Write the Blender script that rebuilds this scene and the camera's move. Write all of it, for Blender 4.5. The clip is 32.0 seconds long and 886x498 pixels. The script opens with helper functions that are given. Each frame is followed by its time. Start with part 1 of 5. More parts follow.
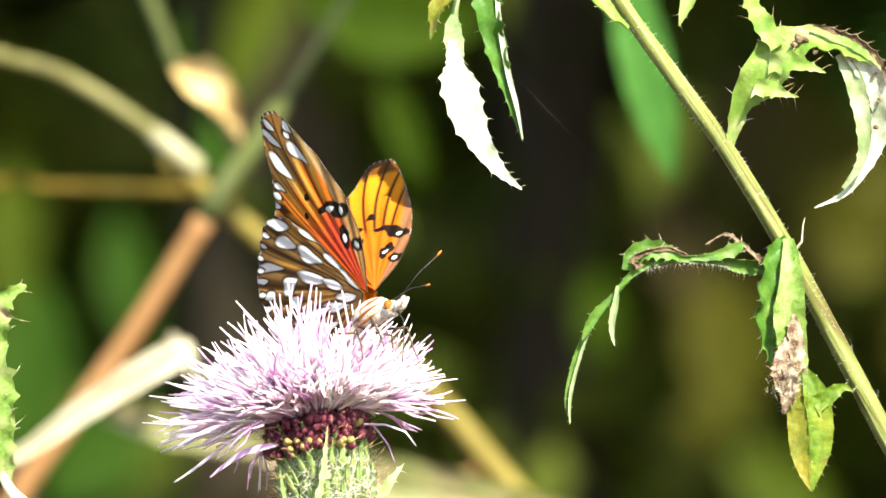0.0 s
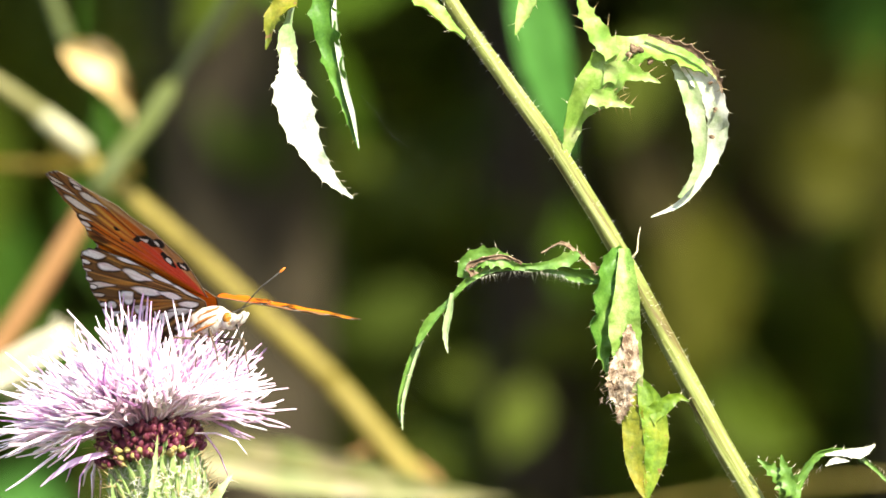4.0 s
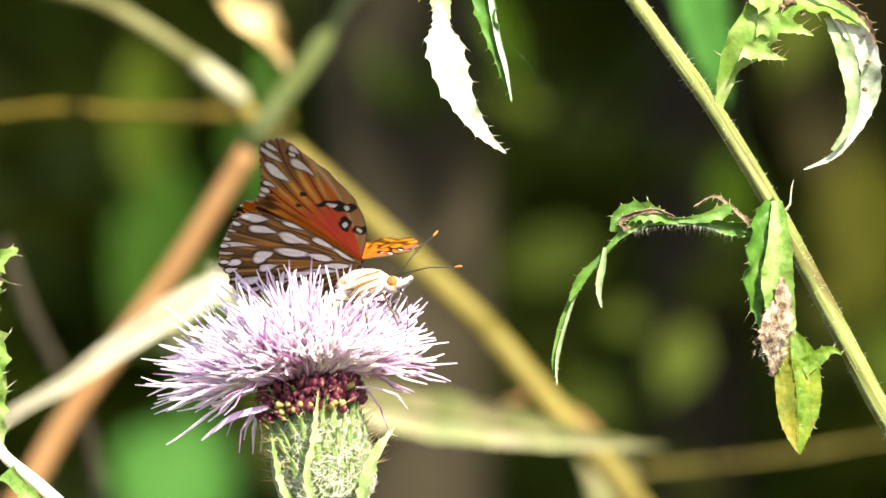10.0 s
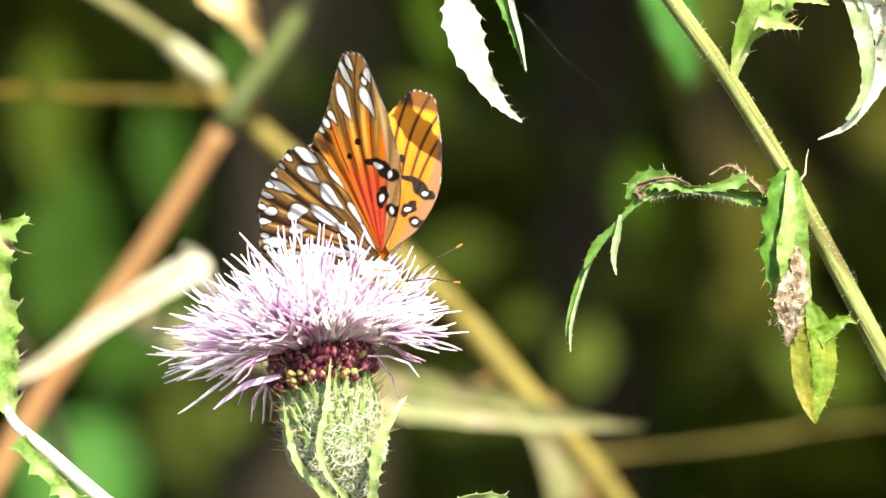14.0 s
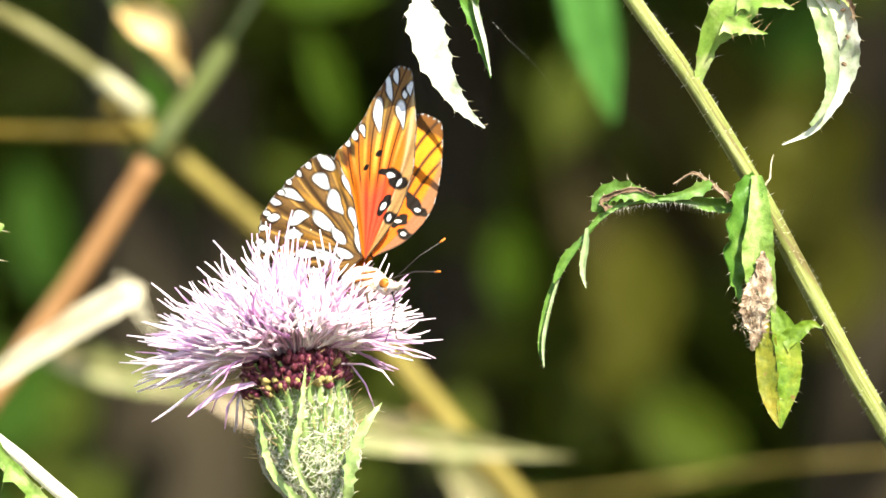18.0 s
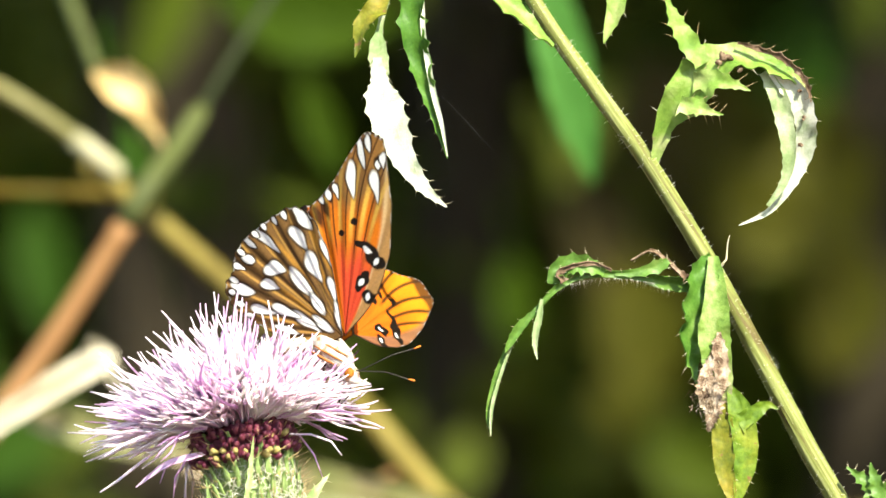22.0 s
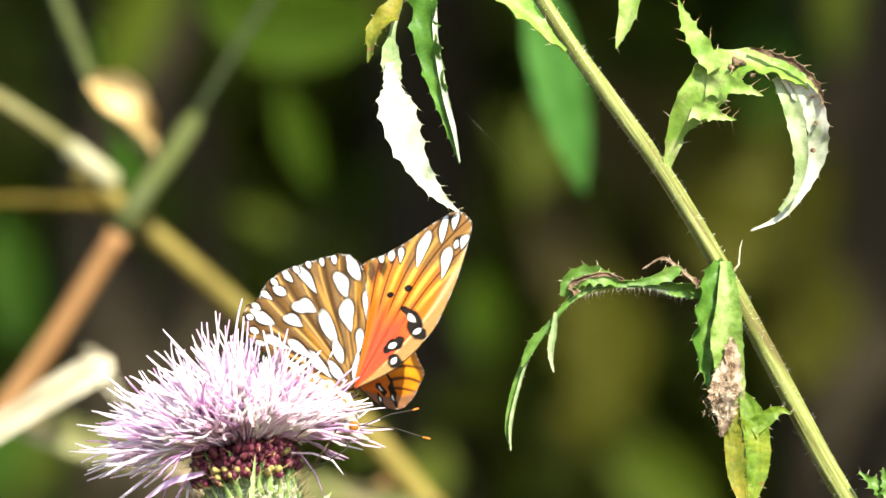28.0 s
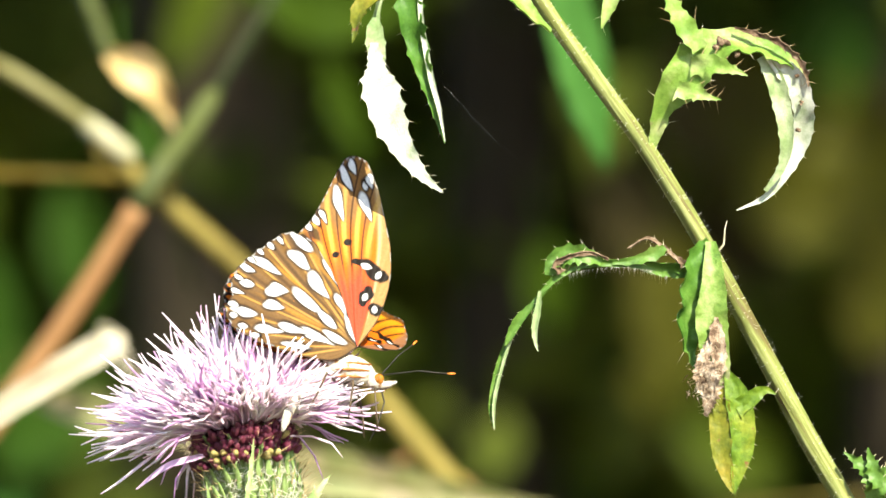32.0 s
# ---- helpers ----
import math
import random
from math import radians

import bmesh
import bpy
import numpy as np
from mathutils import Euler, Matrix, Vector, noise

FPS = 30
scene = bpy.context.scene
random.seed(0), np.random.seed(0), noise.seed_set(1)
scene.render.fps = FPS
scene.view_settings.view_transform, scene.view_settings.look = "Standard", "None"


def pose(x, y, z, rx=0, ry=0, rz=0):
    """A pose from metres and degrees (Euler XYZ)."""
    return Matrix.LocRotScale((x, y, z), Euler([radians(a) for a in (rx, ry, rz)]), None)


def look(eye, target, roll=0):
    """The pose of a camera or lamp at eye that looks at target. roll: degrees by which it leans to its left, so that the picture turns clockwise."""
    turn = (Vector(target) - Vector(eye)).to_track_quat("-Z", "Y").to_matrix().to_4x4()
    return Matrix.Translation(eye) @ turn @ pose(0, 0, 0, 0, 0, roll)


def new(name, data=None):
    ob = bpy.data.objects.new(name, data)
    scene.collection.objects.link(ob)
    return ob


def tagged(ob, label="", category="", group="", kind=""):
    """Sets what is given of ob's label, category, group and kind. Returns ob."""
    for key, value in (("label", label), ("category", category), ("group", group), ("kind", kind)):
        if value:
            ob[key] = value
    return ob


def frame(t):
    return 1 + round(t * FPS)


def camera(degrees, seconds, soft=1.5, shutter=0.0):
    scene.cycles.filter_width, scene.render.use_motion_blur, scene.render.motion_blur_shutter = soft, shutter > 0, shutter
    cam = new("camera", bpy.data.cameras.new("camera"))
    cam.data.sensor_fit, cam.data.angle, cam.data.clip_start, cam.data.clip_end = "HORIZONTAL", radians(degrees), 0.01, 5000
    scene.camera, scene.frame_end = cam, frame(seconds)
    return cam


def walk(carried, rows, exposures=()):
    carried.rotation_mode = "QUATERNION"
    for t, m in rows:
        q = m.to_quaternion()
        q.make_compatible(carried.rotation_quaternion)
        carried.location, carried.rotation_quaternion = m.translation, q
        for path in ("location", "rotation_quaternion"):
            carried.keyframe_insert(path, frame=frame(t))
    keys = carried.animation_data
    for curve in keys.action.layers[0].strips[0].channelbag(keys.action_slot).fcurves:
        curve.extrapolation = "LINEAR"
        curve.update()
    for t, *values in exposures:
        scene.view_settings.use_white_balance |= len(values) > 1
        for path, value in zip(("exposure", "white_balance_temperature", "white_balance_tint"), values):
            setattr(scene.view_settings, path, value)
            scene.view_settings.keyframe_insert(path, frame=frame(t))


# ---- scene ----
# ---- the camera and its walk: a long lens held by hand, 1.5 m from the flower ----
FOCUS = 1.5
EYE_Z = 1.2
LENS_DEGREES = 6.4
cam = camera(LENS_DEGREES, 32.0, soft=1.6)
cam.data.dof.use_dof = True
cam.data.dof.focus_distance = FOCUS
cam.data.dof.aperture_fstop = 20.0

# seconds, sideways metres, upward metres, turn to the right and upward in degrees
PATH = [
    (0.0, 0.0002, 0.0001, -0.005, -0.004),
    (0.5, -0.0178, -0.0058, 0.670, 0.165),
    (1.0, -0.0244, -0.0075, 1.046, 0.220),
    (1.5, -0.0047, -0.0003, 0.684, 0.036),
    (2.0, 0.0229, 0.0127, 0.047, -0.326),
    (2.5, 0.0362, 0.0166, -0.259, -0.439),
    (4.5, 0.0430, 0.0255, -0.404, -0.921),
    (5.0, 0.0510, 0.0300, -0.783, -1.076),
    (5.5, 0.0418, 0.0242, -0.921, -0.979),
    (6.0, 0.0346, 0.0214, -1.031, -0.949),
    (6.5, 0.0339, 0.0209, -1.224, -0.979),
    (7.0, 0.0381, 0.0200, -1.411, -0.958),
    (7.5, 0.0398, 0.0215, -1.488, -1.009),
    (8.0, 0.0444, 0.0246, -1.607, -1.089),
    (8.5, 0.0490, 0.0274, -1.728, -1.178),
    (9.0, 0.0631, 0.0348, -2.113, -1.410),
    (9.5, 0.0609, 0.0334, -2.043, -1.419),
    (10.0, 0.0425, 0.0239, -1.540, -1.188),
    (10.5, 0.0180, 0.0125, -0.855, -0.901),
    (11.0, 0.0090, 0.0085, -0.617, -0.823),
    (11.5, 0.0195, 0.0161, -0.930, -1.045),
    (12.0, 0.0282, 0.0239, -1.187, -1.282),
    (12.5, 0.0308, 0.0249, -1.263, -1.352),
    (13.0, 0.0169, 0.0196, -0.843, -1.225),
    (13.5, 0.0050, 0.0137, -0.410, -1.055),
    (14.0, 0.0104, 0.0155, -0.420, -1.086),
    (14.5, 0.0222, 0.0201, -0.557, -1.147),
    (15.0, 0.0277, 0.0242, -0.593, -1.273),
    (15.5, 0.0221, 0.0236, -0.286, -1.243),
    (17.5, -0.0145, 0.0002, 0.883, -0.464),
    (18.0, -0.0171, -0.0041, 0.885, -0.300),
    (18.5, -0.0113, -0.0005, 0.671, -0.350),
    (19.0, -0.0076, 0.0017, 0.549, -0.338),
    (19.5, -0.0079, 0.0016, 0.529, -0.255),
    (20.0, -0.0169, 0.0003, 0.777, -0.146),
    (20.5, -0.0165, 0.0017, 0.739, -0.138),
    (21.0, -0.0089, 0.0048, 0.575, -0.183),
    (21.5, -0.0067, 0.0041, 0.634, -0.104),
    (22.0, -0.0027, 0.0094, 0.650, -0.232),
    (22.5, 0.0086, 0.0136, 0.411, -0.312),
    (23.0, 0.0224, 0.0187, 0.052, -0.449),
    (23.5, 0.0142, 0.0134, 0.340, -0.298),
    (24.0, -0.0107, 0.0016, 1.053, 0.028),
    (24.5, -0.0338, -0.0093, 1.701, 0.356),
    (25.0, -0.0319, -0.0064, 1.632, 0.301),
    (25.5, -0.0096, 0.0031, 0.983, 0.071),
    (27.5, -0.0099, 0.0102, 0.880, -0.170),
    (28.0, -0.0162, 0.0069, 1.076, -0.099),
    (28.5, -0.0162, 0.0084, 1.076, -0.163),
    (29.0, -0.0039, 0.0127, 0.734, -0.303),
    (29.5, 0.0028, 0.0140, 0.532, -0.352),
    (30.0, 0.0025, 0.0154, 0.583, -0.449),
    (30.5, -0.0045, 0.0110, 0.787, -0.355),
    (31.0, -0.0019, 0.0088, 0.701, -0.296),
    (31.5, 0.0061, 0.0101, 0.439, -0.333),
    (32.0, 0.0078, 0.0102, 0.267, -0.371),
]
walk(cam, [(t, pose(x, 0, EYE_Z + z, 90 + up, 0, -turn)) for t, x, z, turn, up in PATH], exposures=((0.0, 1.84), (2.0, 1.88), (5.0, 1.94), (7.0, 2.02), (9.0, 1.86), (11.0, 1.82), (15.0, 1.82), (19.0, 1.82), (22.0, 1.68), (25.0, 1.64), (32.0, 1.65)))

# ---- world and sun ----
SUN_FROM = Vector((0.32, -0.66, 0.68)).normalized()
world = bpy.data.worlds.new("sky")
scene.world = world
world.use_nodes = True
sky = world.node_tree.nodes.new("ShaderNodeTexSky")
sky.sky_type = "NISHITA"
sky.sun_disc = False
sky.sun_elevation = math.asin(SUN_FROM.z)
sky.sun_rotation = math.atan2(SUN_FROM.x, SUN_FROM.y)
world.node_tree.nodes["Background"].inputs["Strength"].default_value = 0.115
world.node_tree.links.new(sky.outputs[0], world.node_tree.nodes["Background"].inputs["Color"])
sun_data = bpy.data.lights.new("sun", "SUN")
sun_data.energy = 4.7
sun_data.angle = radians(0.5)
sun_data.color = (1.0, 0.93, 0.74)
sun = new("sun", sun_data)
sun.matrix_world = look(SUN_FROM * 20, (0, 0, 0))


# ---- materials ----
def material(name, build):
    m = bpy.data.materials.new(name)
    m.use_nodes = True
    t = m.node_tree
    build(t, t.nodes["Principled BSDF"], t.nodes["Material Output"])
    return m


def noise_node(t, scale, detail=4.0, rough=0.6, stretch=None, lean=0.0):
    co = t.nodes.new("ShaderNodeTexCoord")
    n = t.nodes.new("ShaderNodeTexNoise")
    n.inputs["Scale"].default_value = scale
    n.inputs["Detail"].default_value = detail
    n.inputs["Roughness"].default_value = rough
    if stretch:
        mp = t.nodes.new("ShaderNodeMapping")
        mp.inputs["Scale"].default_value = stretch
        if lean:
            tip = t.nodes.new("ShaderNodeMapping")
            tip.inputs["Rotation"].default_value = (0, radians(lean), 0)
            t.links.new(co.outputs["Object"], tip.inputs["Vector"])
            t.links.new(tip.outputs[0], mp.inputs["Vector"])
        else:
            t.links.new(co.outputs["Object"], mp.inputs["Vector"])
        t.links.new(mp.outputs[0], n.inputs["Vector"])
    else:
        t.links.new(co.outputs["Object"], n.inputs["Vector"])
    return n.outputs["Fac"]


def ramp_node(t, fac, stops):
    r = t.nodes.new("ShaderNodeValToRGB")
    r.color_ramp.elements[0].position, r.color_ramp.elements[0].color = stops[0][0], (*stops[0][1], 1)
    r.color_ramp.elements[1].position, r.color_ramp.elements[1].color = stops[-1][0], (*stops[-1][1], 1)
    for p, c in stops[1:-1]:
        r.color_ramp.elements.new(p).color = (*c, 1)
    t.links.new(fac, r.inputs[0])
    return r.outputs[0]


def mix_node(t, fac, a, b, mode="MIX"):
    n = t.nodes.new("ShaderNodeMix")
    n.data_type, n.blend_type = "RGBA", mode
    for socket, value in ((n.inputs[0], fac), (n.inputs[6], a), (n.inputs[7], b)):
        if isinstance(value, (int, float)):
            socket.default_value = value
        elif isinstance(value, tuple):
            socket.default_value = (*value, 1)
        else:
            t.links.new(value, socket)
    return n.outputs[2]


def bump_node(t, p, height, strength, distance):
    b = t.nodes.new("ShaderNodeBump")
    b.inputs["Strength"].default_value, b.inputs["Distance"].default_value = strength, distance
    t.links.new(height, b.inputs["Height"])
    t.links.new(b.outputs[0], p.inputs["Normal"])


def let_through(t, p, out, colour, share):
    """Lets a share of the light through a thin blade."""
    tr = t.nodes.new("ShaderNodeBsdfTranslucent")
    if isinstance(colour, tuple):
        tr.inputs[0].default_value = (*colour, 1)
    else:
        t.links.new(colour, tr.inputs[0])
    mx = t.nodes.new("ShaderNodeMixShader")
    mx.inputs[0].default_value = share
    t.links.new(p.outputs[0], mx.inputs[1])
    t.links.new(tr.outputs[0], mx.inputs[2])
    t.links.new(mx.outputs[0], out.inputs[0])


def leafy(name, stops, scale, rough=0.5, share=0.3, fine=None, relief=0.00025, blotch=None, island=0.0, grain=0.55, single=None, gloss=0.35):
    """A leaf's skin: stops of colour over a coarse noise, a fine grain, veins in relief, and dry blotches."""
    def build(t, p, out):
        c = ramp_node(t, noise_node(t, scale, 5), stops)
        g = noise_node(t, fine or scale * 9, 3)
        c = mix_node(t, grain, c, ramp_node(t, g, [(0.3, (0.62, 0.66, 0.5)), (0.7, (1.25, 1.2, 1.1))]), "MULTIPLY")
        if blotch:
            c = mix_node(t, ramp_node(t, noise_node(t, blotch[1], 3), [(blotch[2], (0, 0, 0)), (blotch[2] + 0.06, (1, 1, 1))]), c, blotch[0])
        if island:
            geo = t.nodes.new("ShaderNodeNewGeometry")
            c = mix_node(t, island, c, ramp_node(t, geo.outputs["Random Per Island"], [(0.0, (0.45, 0.5, 0.4)), (1.0, (1.5, 1.4, 1.2))]), "MULTIPLY")
        if single:
            info = t.nodes.new("ShaderNodeObjectInfo")
            c = mix_node(t, 1.0, c, ramp_node(t, info.outputs["Random"], [(0.05, single[0]), (0.62, single[1])]), "MULTIPLY")
        t.links.new(c, p.inputs["Base Color"])
        p.inputs["Roughness"].default_value = rough
        p.inputs["Specular IOR Level"].default_value = gloss
        bump_node(t, p, g, 0.6, relief)
        let_through(t, p, out, c, share)
    return material(name, build)


def barky(name, stops, scale, stretch, rough=0.7, relief=0.0004, lean=0.0):
    """A stem's or trunk's skin, streaked along its length."""
    def build(t, p, out):
        f = noise_node(t, scale, 6, 0.65, stretch, lean)
        c = ramp_node(t, f, stops)
        c = mix_node(t, 0.4, c, ramp_node(t, noise_node(t, scale * 0.35, 3), [(0.3, (0.6, 0.6, 0.55)), (0.7, (1.2, 1.2, 1.15))]), "MULTIPLY")
        t.links.new(c, p.inputs["Base Color"])
        p.inputs["Roughness"].default_value = rough
        p.inputs["Specular IOR Level"].default_value = 0.2
        bump_node(t, p, f, 0.7, relief)
    return material(name, build)


def painted(name, rough=0.6, share=0.17, relief=0.00006):
    """Scales of a wing: the colours lie in the mesh, the grain in the material."""
    def build(t, p, out):
        a = t.nodes.new("ShaderNodeVertexColor")
        a.layer_name = "scales"
        g = noise_node(t, 2600, 2)
        c = mix_node(t, 0.45, a.outputs[0], ramp_node(t, g, [(0.3, (0.66, 0.66, 0.66)), (0.7, (1.2, 1.2, 1.2))]), "MULTIPLY")
        t.links.new(c, p.inputs["Base Color"])
        p.inputs["Roughness"].default_value = rough
        p.inputs["Specular IOR Level"].default_value = 0.12
        bump_node(t, p, g, 0.5, relief)
        let_through(t, p, out, c, share)
    return material(name, build)


WHITE_FELT = leafy("white_felt_leaf", [(0.30, (0.26, 0.33, 0.20)), (0.44, (0.46, 0.50, 0.40)), (0.62, (0.62, 0.63, 0.56))], 220, 0.6, 0.15, 3000, grain=0.3)
GREEN_LEAF = leafy("green_leaf", [(0.3, (0.060, 0.145, 0.025)), (0.55, (0.128, 0.255, 0.043)), (0.8, (0.255, 0.357, 0.102))], 120, 0.42, 0.35, 1400)
DARK_LEAF = leafy("dark_green_leaf", [(0.3, (0.05, 0.15, 0.02)), (0.55, (0.12, 0.28, 0.04)), (0.78, (0.26, 0.42, 0.10))], 150, 0.38, 0.5, 1400)
PALE_LEAF = leafy("pale_blotched_leaf", [(0.28, (0.105, 0.225, 0.028)), (0.48, (0.225, 0.37, 0.065)), (0.71, (0.45, 0.51, 0.22))], 150, 0.42, 0.35, 1500, relief=0.00025, blotch=((0.26, 0.19, 0.12), 95, 0.66), grain=0.35)
MOTTLED_LEAF = leafy("mottled_leaf", [(0.28, (0.09, 0.19, 0.025)), (0.46, (0.19, 0.31, 0.06)), (0.62, (0.34, 0.42, 0.16)), (0.76, (0.46, 0.46, 0.27))], 190, 0.45, 0.3, 1300, relief=0.0003, blotch=((0.30, 0.22, 0.13), 140, 0.62), grain=0.6)
YELLOW_LEAF = leafy("yellowing_leaf", [(0.3, (0.085, 0.125, 0.011)), (0.5, (0.185, 0.20, 0.018)), (0.72, (0.33, 0.26, 0.036))], 160, 0.45, 0.3, 1100, blotch=((0.22, 0.11, 0.05), 300, 0.64), grain=0.85)
LIME_LEAF = leafy("lime_green_leaf", [(0.3, (0.062, 0.135, 0.009)), (0.5, (0.13, 0.22, 0.016)), (0.72, (0.25, 0.29, 0.030))], 160, 0.45, 0.3, 1100, blotch=((0.24, 0.10, 0.05), 280, 0.66), grain=0.85)
FOLD_LEAF = leafy("grey_green_underside", [(0.3, (0.15, 0.24, 0.08)), (0.5, (0.30, 0.39, 0.19)), (0.72, (0.60, 0.66, 0.46))], 160, 0.6, 0.25, 2400, grain=0.35)
WITHERED = leafy("withered_leaf", [(0.36, (0.11, 0.065, 0.04)), (0.48, (0.33, 0.24, 0.17)), (0.64, (0.62, 0.54, 0.46))], 500, 0.8, 0.15, 4000, relief=0.0006)
BROWN_EDGE = leafy("shrivelled_brown_edge", [(0.32, (0.06, 0.035, 0.018)), (0.5, (0.17, 0.11, 0.07)), (0.7, (0.34, 0.26, 0.19))], 700, 0.8, 0.15, 4000, relief=0.0006)
SPINE = leafy("dry_spine", [(0.3, (0.58, 0.50, 0.32)), (0.7, (0.80, 0.77, 0.60))], 400, 0.5, 0.3, 3000)
TAN_SPINE = leafy("tan_spine", [(0.3, (0.26, 0.17, 0.07)), (0.7, (0.58, 0.46, 0.24))], 400, 0.5, 0.3, 3000)
HAIR = leafy("white_hair", [(0.3, (0.70, 0.70, 0.62)), (0.7, (0.82, 0.82, 0.75))], 500, 0.4, 0.4, 3000)
GREEN_STEM = barky("ribbed_green_stem", [(0.36, (0.11, 0.085, 0.03)), (0.46, (0.16, 0.188, 0.045)), (0.64, (0.30, 0.325, 0.125))], 700, (1, 1, 0.03), 0.5, 0.0005, 32.6)
THISTLE_GREEN = leafy("thistle_green", [(0.3, (0.12, 0.20, 0.055)), (0.55, (0.29, 0.40, 0.16)), (0.8, (0.56, 0.64, 0.45))], 300, 0.55, 0.2, 2600, island=0.35)
FLORET = leafy("lilac_floret", [(0.28, (0.88, 0.70, 0.88)), (0.42, (0.95, 0.88, 0.96)), (0.58, (0.97, 0.95, 0.97))], 130, 0.55, 0.55, 1500, relief=0.00005, grain=0.1, single=((0.72, 0.47, 0.72), (1.0, 0.95, 0.99)))
YOUNG_FLORET = leafy("young_floret", [(0.30, (0.80, 0.56, 0.77)), (0.47, (0.92, 0.81, 0.90)), (0.62, (0.97, 0.96, 0.97))], 130, 0.55, 0.55, 1500, relief=0.00005, grain=0.1, island=0.2)
OLIVE_TUBE = leafy("olive_tube", [(0.3, (0.24, 0.17, 0.05)), (0.55, (0.42, 0.36, 0.14)), (0.75, (0.52, 0.46, 0.22))], 500, 0.45, 0.2, 2600)
MAGENTA = leafy("magenta_tube", [(0.3, (0.045, 0.006, 0.018)), (0.5, (0.12, 0.018, 0.050)), (0.70, (0.21, 0.085, 0.065))], 500, 0.45, 0.2, 2600, island=0.5)
TAN_STEM = barky("dry_tan_stem", [(0.3, (0.0935, 0.07225, 0.0112)), (0.55, (0.1615, 0.1275, 0.0245)), (0.8, (0.238, 0.1955, 0.0525))], 90, (1, 1, 0.1), 0.6, 0.001)
PALE_STEM = barky("pale_olive_stem", [(0.3, (0.076, 0.072, 0.021)), (0.55, (0.14, 0.132, 0.045)), (0.8, (0.24, 0.226, 0.108))], 70, (1, 1, 0.1), 0.6, 0.001)
RUST_STEM = barky("rust_brown_stem", [(0.3, (0.19, 0.093, 0.033)), (0.55, (0.25, 0.133, 0.054)), (0.8, (0.30, 0.182, 0.085))], 60, (1, 1, 0.15), 0.6, 0.001)
OLIVE_STEM = barky("olive_yellow_stem", [(0.3, (0.055, 0.0418, 0.00075)), (0.7, (0.115, 0.0779, 0.0015))], 60, (1, 1, 0.15), 0.6, 0.001)
DRY_LEAF = leafy("dry_cream_leaf", [(0.3, (0.50, 0.45, 0.33)), (0.6, (0.66, 0.61, 0.49)), (0.8, (0.76, 0.72, 0.62))], 60, 0.6, 0.25, 500, relief=0.0008)
TAN_POD = leafy("dry_tan_pod", [(0.3, (0.34, 0.20, 0.06)), (0.5, (0.60, 0.44, 0.20)), (0.75, (0.76, 0.64, 0.40))], 70, 0.6, 0.25, 500, relief=0.0008)
FADED_LEAF = leafy("faded_green_leaf", [(0.34, (0.11, 0.16, 0.04)), (0.47, (0.22, 0.22, 0.09)), (0.60, (0.40, 0.31, 0.22))], 30, 0.6, 0.25, 400, relief=0.0008)
# these broad-leaf greens hold sun and shade as lighter and darker tones
SUNNY_LEAF = leafy("sun_toned_broad_leaf", [(0.3, (0.048, 0.155, 0.026)), (0.6, (0.082, 0.225, 0.048)), (0.8, (0.13, 0.28, 0.08))], 22, 0.4, 0.4, 300, relief=0.0008, gloss=0.06)
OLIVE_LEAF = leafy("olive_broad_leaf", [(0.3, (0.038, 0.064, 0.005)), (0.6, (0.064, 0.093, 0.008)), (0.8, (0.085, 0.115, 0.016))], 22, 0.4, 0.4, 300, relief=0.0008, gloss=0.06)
SHEATH = barky("olive_upper_stem", [(0.3, (0.040, 0.052, 0.013)), (0.55, (0.062, 0.075, 0.022)), (0.8, (0.090, 0.098, 0.034))], 60, (1, 1, 0.15), 0.6, 0.001)
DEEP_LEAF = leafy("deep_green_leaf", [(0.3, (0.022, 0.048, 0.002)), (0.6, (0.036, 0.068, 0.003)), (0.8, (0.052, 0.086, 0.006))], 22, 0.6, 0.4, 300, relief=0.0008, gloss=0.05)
# darker copy of the olive stem green, with the shade in its colour
DIM_STEM = barky("shade_toned_stem", [(0.3, (0.012, 0.018, 0.005)), (0.55, (0.020, 0.028, 0.008)), (0.8, (0.030, 0.040, 0.013))], 60, (1, 1, 0.15), 0.7, 0.001)
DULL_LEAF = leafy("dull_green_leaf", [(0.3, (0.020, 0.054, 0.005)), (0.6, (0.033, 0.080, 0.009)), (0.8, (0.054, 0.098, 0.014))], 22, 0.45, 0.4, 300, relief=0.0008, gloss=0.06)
# lighter copy of the pale stem; the sun's highlight is in the colour
HIGHLIT_END = leafy("highlit_stem_end", [(0.3, (0.204, 0.198, 0.0952)), (0.55, (0.312, 0.3, 0.1792)), (0.8, (0.396, 0.384, 0.2688))], 60, 0.55, 0.15, 500, relief=0.0006)
# olive and brown tones of soft light, put into the leaf colour
GOLD_LEAF = leafy("olive_glow_leaf", [(0.3, (0.044, 0.050, 0.004)), (0.6, (0.074, 0.074, 0.009)), (0.8, (0.100, 0.088, 0.015))], 22, 0.45, 0.4, 300, relief=0.0008, gloss=0.06)
FAWN_LEAF = leafy("brown_glow_leaf", [(0.3, (0.040, 0.034, 0.012)), (0.6, (0.066, 0.055, 0.022)), (0.8, (0.09, 0.078, 0.036))], 22, 0.6, 0.4, 300, relief=0.0008, gloss=0.05)
THICKET_LEAF = leafy("thicket_leaves", [(0.3, (0.06086, 0.1045, 0.008064)), (0.6, (0.1414, 0.179, 0.01411)), (0.8, (0.2608, 0.1939, 0.02419))], 6, 0.45, 0.3, 90, relief=0.001, island=0.7)
